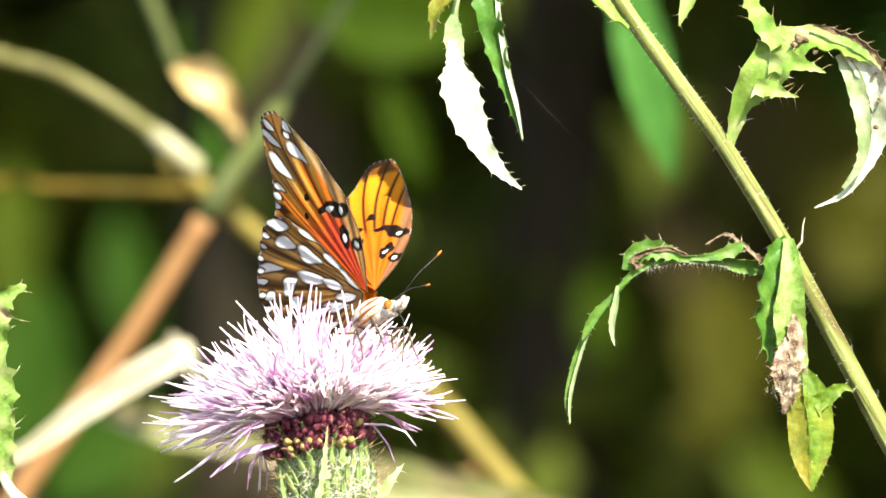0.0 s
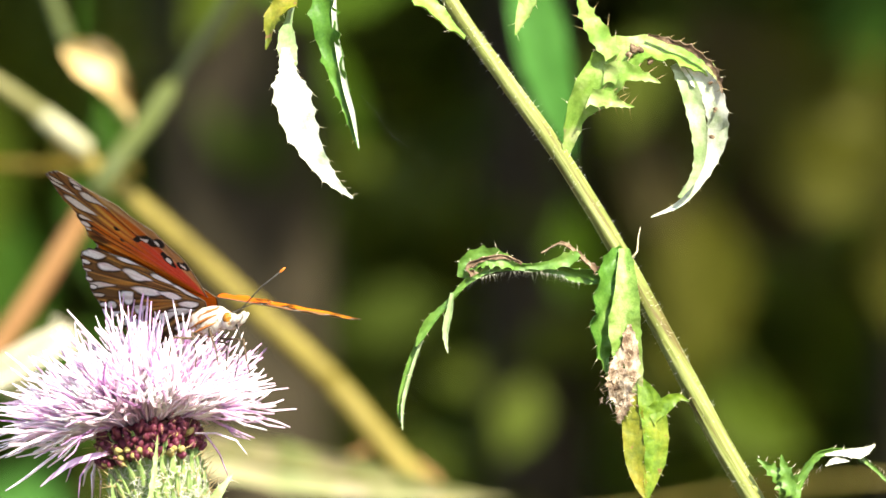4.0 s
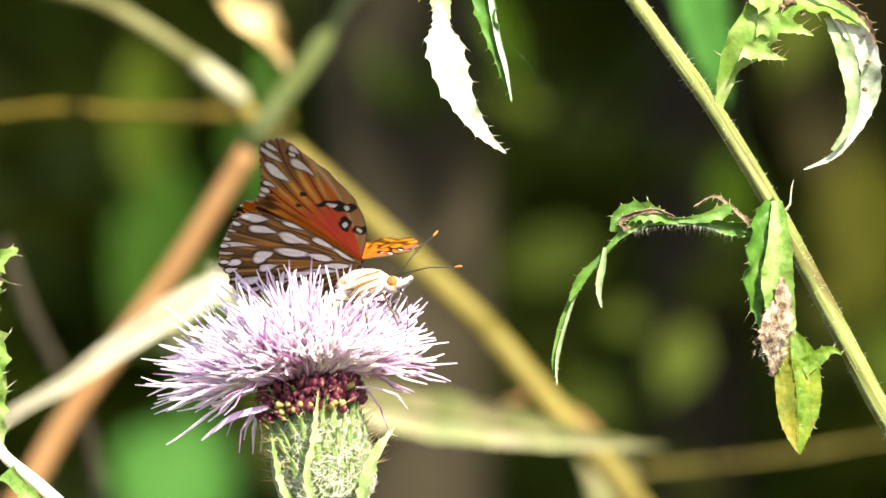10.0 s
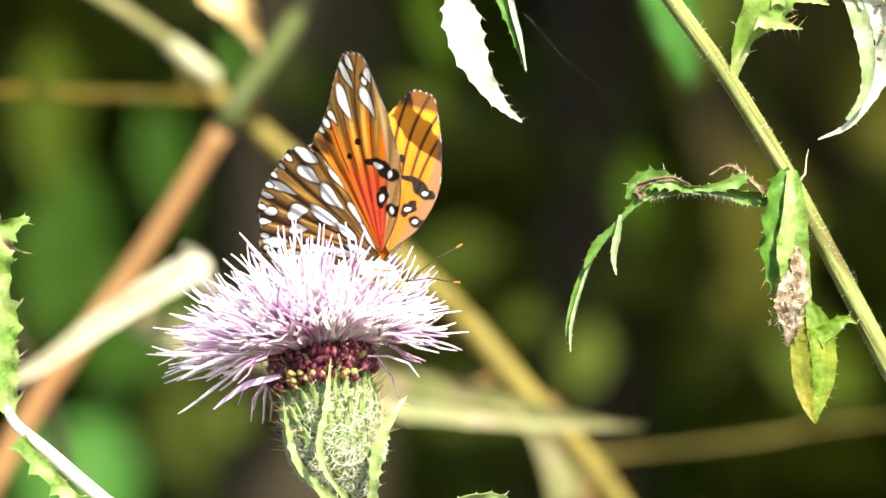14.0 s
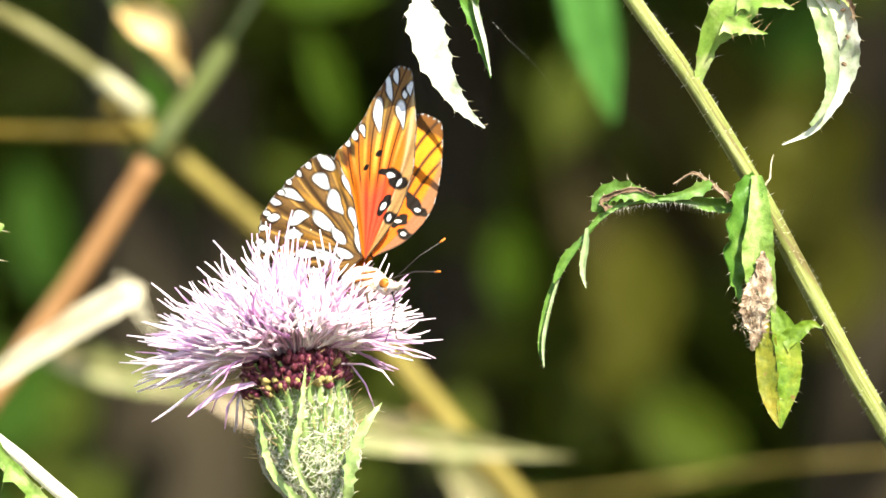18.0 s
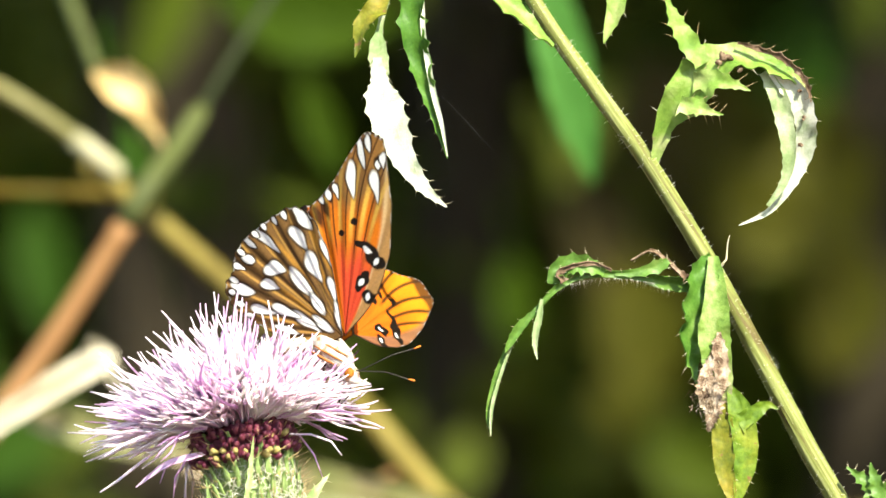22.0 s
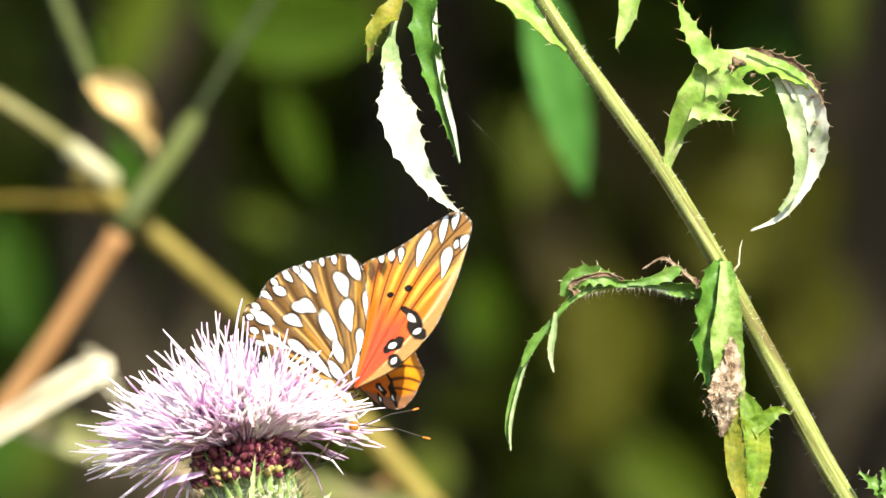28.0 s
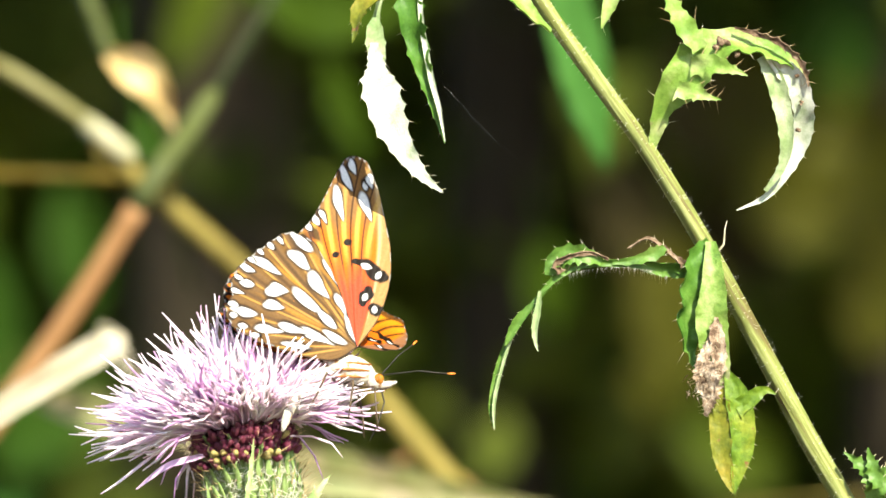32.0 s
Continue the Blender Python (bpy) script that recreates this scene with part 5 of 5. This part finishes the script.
def fore_upper(x, y):
    r = np.hypot(x, y)
    a = np.degrees(np.arctan2(y, x))
    c = np.tile(np.array(BRIGHT), (len(x), 1))
    c = lay(c, np.clip((190 - r) / 90, 0, 1), (0.52, 0.10, 0.006))
    c = lay(c, np.clip((r - 200) / 90, 0, 1) * 0.8, (0.58, 0.215, 0.008))
    c = lay(c, vein_mask(x, y, (47, 52, 57.5, 63, 69, 75, 81), 3.2, 150) * 0.95, (0.03, 0.011, 0.004))
    c = lay(c, np.clip((r - 322) / 12, 0, 1) * 0.85, (0.03, 0.014, 0.006))
    c = lay(c, np.clip((39.5 + r * 0.045 - a) / 2.0, 0, 1) * 0.85, (0.16, 0.09, 0.05))
    for s in ((57, 174, 9, 7, 0), (89, 186, 11, 8, 0), (40, 140, 12, 8, 40)):
        c = lay(c, dab(x, y, *s), DARK)
    for cx, cy, la, lb, t in FORE_EYES:
        c = lay(c, dab(x, y, cx, cy, la, lb, t, 0.1), DARK)
    for s in FORE_PUPILS[1:]:
        c = lay(c, dab(x, y, s[0], s[1], s[2] * 0.8, s[3] * 0.8, 0), SILVER)
    return c


def hind_upper(x, y):
    c = np.tile(np.array(BRIGHT), (len(x), 1))
    c = lay(c, vein_mask(x, y, (92, 101, 110, 119, 128, 137, 146, 155), 1.8, 120), (0.10, 0.025, 0.006))
    for cx, cy, la, lb, t in ((-40, 150, 11, 8, 0), (-90, 150, 12, 9, 0), (-120, 110, 12, 9, 0)):
        c = lay(c, dab(x, y, cx, cy, la, lb, t), DARK)
    for cx, cy, la, lb, t in HIND_EDGE:
        c = lay(c, dab(x, y, cx, cy, la + 9, lb + 7, t), DARK)
        c = lay(c, dab(x, y, cx, cy, la * 0.7, lb * 0.7, t), BRIGHT)
    return c


def wing_mesh(name, rim, under, upper, side, heart, bend, scallops, notch):
    """A wing in the plane of x and z, its hinge at the origin. side: +1 has the underside towards -y, -1 towards +y."""
    na, nr = 380, 140
    R = rim_points(rim, na)
    # scalloped edge
    hx, hy = heart
    sc = 1 + notch * np.sin(np.arange(na) / na * 2 * math.pi * scallops) * (np.hypot(R[:, 0], R[:, 1]) > 130)
    R = np.stack([hx + (R[:, 0] - hx) * sc, hy + (R[:, 1] - hy) * sc], 1)
    f = np.linspace(0.004, 1, nr) ** 0.9
    X = hx + (R[None, :, 0] - hx) * f[:, None]
    Y = hy + (R[None, :, 1] - hy) * f[:, None]
    x, y = X.ravel(), Y.ravel()
    lift = bend * (np.hypot(x, y) / 300.0) ** 2 * 22 + 1.6 * np.sin(np.degrees(np.arctan2(y, x)) * 0.75) * np.clip(np.hypot(x, y) / 200, 0, 1)
    me = bpy.data.meshes.new(name)
    n = nr * na
    t = 0.7
    V = np.concatenate([np.stack([x, -side * (lift + t), y], 1), np.stack([x, -side * (lift - t), y], 1)]) * UNIT
    i, j = np.meshgrid(np.arange(nr - 1), np.arange(na), indexing="ij")
    k = (j + 1) % na
    A = np.stack([i * na + j, i * na + k, (i + 1) * na + k, (i + 1) * na + j], -1).reshape(-1, 4)
    if side < 0:
        A = A[:, ::-1]
    B = A[:, ::-1] + n
    jj = np.arange(na)
    kk = (jj + 1) % na
    o = (nr - 1) * na
    E = np.stack([o + jj, o + kk, o + n + kk, o + n + jj], -1)
    if side < 0:
        E = E[:, ::-1]
    F = np.concatenate([A, B, E])
    me.vertices.add(len(V))
    me.vertices.foreach_set("co", V.ravel())
    me.loops.add(F.size)
    me.loops.foreach_set("vertex_index", F.ravel())
    me.polygons.add(len(F))
    me.polygons.foreach_set("loop_start", np.arange(len(F)) * 4)
    me.materials.append(WING)
    me.materials.append(WING_RIM)
    me.polygons.foreach_set("material_index", np.concatenate([np.zeros(len(A) + len(B), int), np.ones(len(E), int)]))
    me.polygons.foreach_set("use_smooth", np.ones(len(F), bool))
    cu, cp = under(x, y), upper(x, y)
    edge = np.clip((np.repeat(f, na) - 0.972) / 0.02, 0, 1)
    pale = (np.sin(np.tile(np.arange(na), nr) / na * 2 * math.pi * scallops) < -0.3).astype(float)
    for c in (cu, cp):
        c[:] = lay(c, edge * 0.9, DARK)
        c[:] = lay(c, edge * pale * (np.hypot(x, y) > 150) * 0.35, SILVER)
    C = np.concatenate([cu, cp])
    C = np.concatenate([C, np.ones((len(C), 1))], 1)
    layer = me.color_attributes.new("scales", "FLOAT_COLOR", "POINT")
    layer.data.foreach_set("color", C.astype(np.float32).ravel())
    me.update(calc_edges=True)
    me.validate()
    return me


# the body hangs under the wing roots
BODY = Matrix.Translation((-0.0004, 0, -0.0042))


def build_butterfly():
    top = thing("butterfly", (0, FOCUS, EYE_Z), "orange butterfly with silver-spotted brown underwings, feeding on the thistle", "butterfly")
    s = Shape().blob(pose(0.0002, 0, 0.0004, 0, 90, 0), 0.0028, 0.0023, 0.0052, 12, 18, 0.10)
    body = part("thorax", s, FUZZ, top, "white fuzzy thorax with rust stripes")
    st = Shape()
    for k in (-1, 1):
        for z0, y0, x0 in ((-0.0016, 0.0019, 0.0), (-0.0002, 0.0023, 0.0004), (0.0012, 0.0020, 0.0006)):
            st.tube([(x0 - 0.0034, k * (y0 - 0.0003), z0 - 0.0008), (x0 - 0.001, k * y0, z0 - 0.0002), (x0 + 0.0012, k * y0, z0 + 0.0003), (x0 + 0.0032, k * (y0 - 0.0004), z0 + 0.0008)], [0.00012, 0.00026, 0.00026, 0.00012], 6)
    part("stripe", st, RUST_FUZZ, body)
    pts = [(-0.0035, 0, -0.0012), (-0.0066, 0, -0.0034), (-0.0086, 0, -0.0074), (-0.0096, 0, -0.0114), (-0.0099, 0, -0.0150)]
    part("abdomen", Shape().tube([x[:3] for x in spline([(*p, 0) for p in pts], 16)], [0.0012, 0.0013, 0.0014, 0.0014, 0.0014, 0.0014, 0.0014, 0.0013, 0.0013, 0.0012, 0.0011, 0.001, 0.0009, 0.0008, 0.0006, 0.0003], 14), FUZZ, top, "pale slender abdomen")
    head = part("head", Shape().blob(pose(0.0055, 0, -0.0006), 0.0018, 0.0018, 0.0017, 10, 14, 0.08), FUZZ, top)
    for k in (-1, 1):
        part("eye", Shape().blob(pose(0.0058, k * 0.0013, -0.0003), 0.00105, 0.0008, 0.00105, 10, 14), EYE, head, "amber compound eye")
        part("palp", Shape().tube([(0.0064, k * 0.0006, -0.0014), (0.0080, k * 0.0006, -0.0006), (0.0096, k * 0.0005, 0.0004)], [0.0006, 0.0007, 0.00025], 8), FUZZ, head)
        base = Vector((0.0064, k * 0.0006, 0.0008))
        tip = base + (Vector((0.0077, 0.0040, 0.0092)) if k > 0 else Vector((0.0135, -0.0035, 0.0007)))
        rod = Shape().tube([base, base.lerp(tip, 0.5) + Vector((0, 0, 0.0007)), base.lerp(tip, 0.9)], [0.00013, 0.00012, 0.00014], 6)
        ant = part("antenna", rod, BLACK, head, "thin black antenna")
        part("club", Shape().tube([base.lerp(tip, 0.89), base.lerp(tip, 0.95), tip], [0.00014, 0.00024, 0.00014], 8), CLUB, ant, "orange antenna club")
        for x0, x1 in ((0.0015, 0.006), (-0.0005, 0.0008), (-0.0025, -0.006)):
            part("leg", Shape().tube([(x0, k * 0.0014, -0.003), (x0 * 0.6 + x1 * 0.6, k * 0.0048, -0.0030), (x1, k * 0.0042, -0.0075), (x1 * 1.15, k * 0.0044, -0.0105)], [0.0003, 0.00024, 0.00018, 0.0001], 6), WING_RIM, top)
    part("proboscis", Shape().tube([(0.0070, 0, -0.0016), (0.0082, 0, -0.004), (0.0078, 0, -0.0085), (0.0070, 0, -0.012)], [0.0002, 0.00014, 0.00012, 0.0001], 6), BLACK, head)
    for ob in top.children:
        ob.matrix_basis = BODY
    feelers = [(ob, Vector((0.0064, k * 0.0006, 0.0008)), 0.55 - 0.15 * k) for ob, k in zip([c for c in head.children if c.name.startswith("antenna")], (-1, 1))]
    wings = {}
    for key, side in (("near", 1), ("far", -1)):
        wings["fore", key] = part("forewing", wing_mesh("forewing", FORE_RIM, fore_under, fore_upper, side, (75, 150), 0.25, 30, 0.006), [], top, "orange forewing with black spots and silver tip marks")
        wings["hind", key] = part("hindwing", wing_mesh("hindwing", HIND_RIM, hind_under, hind_upper, side, (-70, 120), 0.1, 24, 0.014), [], top, "brown hindwing with long silver spots")
    return top, wings, feelers


butterfly, wings, feelers = build_butterfly()


# ---- what moves ----
SWAY = [ (0.0, 0.0, 0.0), (0.5, -0.3, 1.2), (1.0, -2.9, 1.8), (1.5, -2.6, 1.9), (2.0, -2.1, 0.7), (2.5, -0.8, 0.4), (4.5, -0.9, 0.1), (5.0, -0.7, 0.8), (5.5, -2.3, -0.1), (6.0, -0.8, 0.8), (6.5, -0.4, 0.1), (7.0, 1.1, 0.1), (7.5, 0.2, -0.1), (8.0, -0.8, 0.1), (8.5, -3.6, -0.6), (9.0, -1.0, 0.6), (9.5, -1.0, -0.4), (10.0, 0.6, -0.2), (10.5, 0.5, -0.4), (11.0, -1.1, -0.1), (11.5, -1.4, 0.6), (12.0, -3.2, 0.5), (12.5, -1.7, 1.5), (13.0, -1.9, 0.7), (13.5, -0.9, 0.9), (14.0, 0.0, 0.0), (14.5, 0.5, 0.4), (15.0, -0.9, 0.7), (15.5, -1.9, 1.4), (17.5, 1.3, 0.2), (18.0, 1.7, -0.5), (18.5, 2.0, -0.3), (19.0, -0.9, -0.7), (19.5, -0.7, 0.7), (20.0, -1.1, 0.4), (20.5, 0.5, 0.2), (21.0, 2.0, 0.0), (21.5, 1.0, -0.2), (22.0, 0.2, 1.5), (22.5, -3.0, 1.2), (23.0, -2.3, 2.0), (23.5, -1.6, 1.3), (24.0, -0.1, 0.7), (24.5, -0.1, 0.0), (25.0, 0.9, 0.0), (25.5, 1.5, 0.3), (27.5, -2.3, -0.1), (28.0, -1.9, -1.1), (28.5, -0.4, -0.9), (29.0, 0.1, -1.1), (29.5, -2.4, -0.9), (30.0, -3.2, 0.1), (30.5, -4.5, -0.3), (31.0, -2.5, -0.7), (31.5, -0.3, -1.8), (32.0, 0.8, -1.7) ]


def wing_turn(a):
    """A wing's stance in the world: heading, lean towards the viewer and turn in its own plane, in degrees."""
    return Matrix.Rotation(radians(a[0]), 4, "Z") @ Matrix.Rotation(radians(a[1]), 4, "X") @ Matrix.Rotation(radians(-a[2]), 4, "Y")


def fly_pose(r):
    """The body's place and stance; the near wing root lies at the row's place."""
    turn = pose(0, 0, 0, 0, 0, r[3]) @ pose(0, 0, 0, 0, -r[4], 0) @ pose(0, 0, 0, r[5], 0, 0)
    return Matrix.Translation(near_root(r)) @ turn @ Matrix.Translation((0, 0.0014, 0))


def near_root(r):
    return Vector((r[1] * 0.001, FOCUS - 0.0054, EYE_Z + r[2] * 0.001))


def wing_pose(r, side, hind):
    """A wing's pose in the butterfly's space. The hindwings lie outside the forewings."""
    root = near_root(r)
    if side > 0:
        a = r[9:12] if hind else r[6:9]
    else:
        root = root + Matrix.Rotation(radians(r[6]), 3, "Z") @ Vector((0, 0.0028, 0))
        a = (r[9], r[10] - min(7, max(4, 0.35 * (r[7] - r[13]))), r[11]) if hind else r[12:15]
    return fly_pose(r).inverted() @ Matrix.Translation(root) @ wing_turn(a) @ Matrix.Translation((0, side * (-0.0005 if hind else 0.0005), 0))


# seconds, mm sideways and up, the body's turn, pitch and roll, then the stances of the near forewing, the near hindwing and the far forewing
FLY = [
    (0.0, -14.5, -8.3, -42, 20, -14, -42, 11, 59, -42, 13, 54, -26, -47, 48),
    (0.5, -12.2, -7.1, -45, 23, -14, -43, 51, 53, -44, 50, 62, -54, -87, 40),
    (1.0, -13.0, -8.5, -48, -14, -14, -58, -5, 31, -59, -4, 29, -33, -34, 29),
    (1.5, -13.1, -9.8, -50, 19, -9, -78, 20, 27, -73, 27, 27, -6, -42, -15),
    (2.0, -13.3, -8.9, -50, 3, -12, -63, 21, 36, -58, 21, 37, -18, -51, 12),
    (2.5, -13.7, -10.6, -45, -1, -4, -52, 31, 38, -49, 32, 31, -30, -42, 29),
    (4.5, -13.4, -6.2, -36, 19, -14, -31, 54, 60, -25, 48, 71, -52, -103, 40),
    (5.0, -15.7, -4.9, -25, 25, -11, -31, 25, 70, -28, 27, 69, -53, -53, 65),
    (5.5, -17.4, -4.1, -12, 14, -14, -8, 46, 78, -8, 46, 85, -50, -104, 49),
    (5.75, -17.4, -4.2, -12, 28, -13, -5, 38, 82, -4, 36, 86, -52, -80, 58),
    (6.0, -17.5, -4.3, -11, 43, -12, -2, 30, 86, 0, 25, 87, -58, -90, 66),
    (6.5, -15.5, -5.8, -21, 23, -8, -31, 17, 62, -29, 18, 64, -64, -38, 81),
    (7.0, -14.4, -5.5, -21, 35, -14, -18, 11, 70, -16, 14, 72, -44, -58, 65),
    (7.5, -13.7, -6.9, -18, 19, -14, -15, 46, 56, -14, 46, 62, -36, -88, 43),
    (8.0, -16.4, -7.1, -15, 22, -14, -22, 3, 61, -21, 4, 61, -3, -39, 45),
    (8.5, -20.9, -7.3, -8, 26, -13, -1, 42, 68, 0, 44, 74, -12, -74, 35),
    (9.0, -15.7, -6.0, -5, 25, -13, -9, 14, 65, -8, 18, 63, -14, -48, 55),
    (9.5, -16.3, -6.9, -5, 28, -5, -2, 41, 63, -1, 41, 70, -55, -54, 75),
    (10.0, -13.1, -9.6, -7, 8, -13, -7, 51, 48, -6, 51, 51, -8, -84, 29),
    (10.5, -13.6, -8.7, -13, 22, -12, -11, 14, 54, -14, 13, 55, -6, -44, 42),
    (11.0, -12.9, -11.2, -15, -10, -11, -23, 45, 27, -26, 46, 28, 51, -73, -29),
    (11.5, -15.1, -9.1, -15, -13, 0, -3, 43, 34, -2, 42, 26, 66, -42, -51),
    (12.0, -15.2, -10.4, -24, -10, -11, -34, 40, 21, -32, 38, 25, 18, -67, -2),
    (12.5, -14.7, -10.4, -28, -8, -13, -25, 28, 26, -22, 27, 29, 17, -51, 8),
    (13.0, -15.9, -12.1, -27, -8, 0, -28, 36, 29, -26, 35, 33, 19, -36, 16),
    (13.5, -13.8, -12.6, -29, -11, -14, -29, 26, 31, -28, 25, 34, 18, -35, 14),
    (14.0, -12.3, -13.9, -28, -16, -8, -30, 15, 30, -30, 15, 32, 16, -34, 11),
    (14.5, -11.8, -13.3, -24, -2, -14, -25, 13, 30, -26, 11, 33, 8, -41, 20),
    (15.0, -14.4, -11.0, -23, 12, -14, -17, 2, 46, -16, 2, 45, -2, -47, 32),
    (15.5, -15.8, -9.3, -31, 8, -14, -32, 22, 32, -31, 25, 45, -2, -47, 27),
    (17.5, -8.9, -13.5, -39, -17, -14, -44, -14, 27, -40, -18, 27, 0, -48, 6),
    (18.0, -9.0, -13.9, -34, -1, -14, -35, -23, 32, -36, -21, 33, 21, -36, -1),
    (18.5, -7.6, -11.5, -25, 4, -14, -22, 40, 38, -20, 39, 42, -23, -98, 38),
    (19.0, -8.4, -12.4, -23, -7, -14, -21, 22, 31, -20, 24, 30, 36, -66, -15),
    (19.5, -8.0, -14.3, -25, -17, -14, -28, -4, 16, -28, -2, 15, 32, -50, -12),
    (20.0, -9.1, -14.4, -25, -27, -14, -24, -8, 20, -22, -11, 19, 30, -33, -11),
    (20.5, -7.3, -15.0, -24, -21, -14, -26, -15, 18, -26, -16, 18, 37, -38, -16),
    (21.0, -3.8, -12.6, -22, -14, -14, -20, 7, 26, -18, 12, 24, 46, -43, -23),
    (21.5, -3.4, -14.4, -24, -28, -14, -22, 12, 15, -22, 15, 11, 54, -37, -35),
    (22.0, -4.4, -13.1, -28, -39, -9, -31, 7, 16, -29, 9, 15, 60, -30, -46),
    (22.5, -7.7, -13.3, -31, -43, -14, -27, 8, 15, -27, 11, 12, 62, -28, -47),
    (23.0, -7.2, -13.9, -33, -48, -7, -39, 10, 5, -33, 10, 6, 64, -26, -47),
    (23.5, -5.1, -15.8, -27, -25, -10, -26, -2, 12, -26, 1, 7, 31, -23, -15),
    (24.0, -5.0, -13.8, -14, -13, -10, -18, 36, 20, -21, 37, 20, -18, 36, 20),
    (24.5, -3.1, -17.1, 1, -40, -14, 5, -5, 13, 6, -9, 11, 5, -5, 13),
    (25.0, -3.6, -15.2, 10, -20, -14, 12, -24, 14, 13, -26, 15, 12, -24, 14),
    (25.5, -1.4, -15.7, 7, -32, -14, 12, -30, 11, 11, -27, 12, 12, -30, 11),
    (27.5, -5.7, -20.5, -4, -51, -14, -9, -16, 0, -11, -13, 1, 1, -82, 12),
    (28.0, -5.0, -22.1, -10, -50, -14, -10, -17, 0, -10, -15, 1, 68, -22, -53),
    (28.5, -3.4, -21.7, -10, -53, -14, -10, -15, 4, -10, -15, 4, -1, -81, 15),
    (29.0, -3.3, -21.9, -10, -49, -14, -8, -18, 1, -9, -18, 3, 69, -22, -54),
    (29.5, -6.3, -21.0, -10, -51, -14, -13, -15, 2, -12, -13, 5, 71, -32, -54),
    (30.0, -8.0, -18.4, -10, -27, -14, -6, -16, 9, -4, -19, 13, 74, -42, -55),
    (30.5, -9.2, -19.5, -9, -29, -14, -17, 1, 8, -17, 4, 10, 71, -54, -51),
    (31.0, -7.0, -18.9, 0, -27, -14, 3, -7, 14, 4, -11, 15, 65, -65, -45),
    (31.5, -3.5, -18.6, 10, -12, -14, 11, -21, 20, 12, -22, 21, 63, -64, -43),
    (32.0, -1.5, -18.3, 14, -16, -14, 15, -24, 24, 18, -26, 19, 62, -62, -41),
]


# seconds and degrees by which two leaves of the stalk swing about their roots
ARCH_SWING = [(0, 0.1), (0.5, -0.1), (1.0, 1.6), (1.5, 1.7), (2.0, 1.1), (2.5, 0.9), (4.5, 1.3), (5.0, 2.0), (5.5, 3.2), (6.0, 2.2), (6.5, 0.5), (7.0, -0.1), (7.5, 0.5), (8.0, 2.9), (8.5, 3.3), (9.0, 4.1), (9.5, 2.5), (10.0, 0.4), (10.5, 0.3), (11.0, 0.8), (11.5, 1.2), (12.0, 2.0), (12.5, 1.6), (13.0, 2.1), (13.5, 2.9), (14.0, 1.1), (14.5, 0.4), (15.0, 2.3), (15.5, 1.8), (17.5, -0.8), (18, -1.8), (18.5, -2.7), (19, -1.2), (19.5, -0.3), (20, 0.2), (20.5, -0.7), (21, -2.3), (21.5, -2.2), (22, 1.6), (22.5, 3.5), (23, 3.1), (23.5, 0.3), (24, -0.2), (24.5, -1.0), (25, -2.0), (25.5, -1.8), (27.5, 0.4), (28.0, -1.1), (28.5, -1.2), (29.0, -2.2), (29.5, 0.6), (30.0, 0.9), (30.5, 0.5), (31.0, 0.1), (31.5, -1.7), (32.0, -0.7)]
LEAF_SWING = [(0, 0.1), (0.5, -0.3), (1.0, -0.6), (4.5, 2.3), (5.0, 3.4), (5.5, 3.4), (6.0, 2.3), (6.5, 1.4), (7.0, 1.1), (7.5, 1.3), (8.0, 1.5), (8.5, 2.1), (9.0, 2.6), (9.5, 2.3), (10.0, 1.4), (10.5, 1.3), (11.0, 0.5), (11.5, 0.9), (12.0, 1.2), (12.5, 1.0), (13.0, 1.0), (13.5, 1.3), (14.0, 1.0), (14.5, -0.1), (15.0, 1.2), (15.5, 1.4), (17.5, -0.1), (18.0, 1.5), (18.5, 0.6), (19.0, 0.8), (19.5, 0.8), (20.0, 0.3), (20.5, 0.3), (21.0, -0.3), (21.5, -0.5), (22.0, 0.1), (22.5, 0.8), (23.0, 1.5), (27.5, 0.3), (28.0, 0.1), (28.5, 0.6), (32.0, 0.5)]


def motions():
    for (leaf, root), swing in ((swaying_arch, ARCH_SWING), (swaying_leaf, LEAF_SWING)):
        walk(leaf, [(t, Matrix.Translation(root) @ Matrix.Rotation(radians(a), 4, "Y") @ Matrix.Translation(-root)) for t, a in swing])
    walk(thistle, [(t, Matrix.Translation(THISTLE_FOOT + Vector((x, 0, z)) * 0.001)) for t, x, z in SWAY])
    walk(butterfly, [(r[0], fly_pose(r)) for r in FLY])
    # the antennae stay nearly level while the body pitches
    for ob, root, share in feelers:
        walk(ob, [(r[0], Matrix.Translation(root) @ Matrix.Rotation(radians(r[4] * share), 4, "Y") @ Matrix.Translation(-root)) for r in FLY])
    for key, side in (("near", 1), ("far", -1)):
        walk(wings["fore", key], [(r[0], wing_pose(r, side, False)) for r in FLY])
        walk(wings["hind", key], [(r[0], wing_pose(r, side, True)) for r in FLY])


motions()
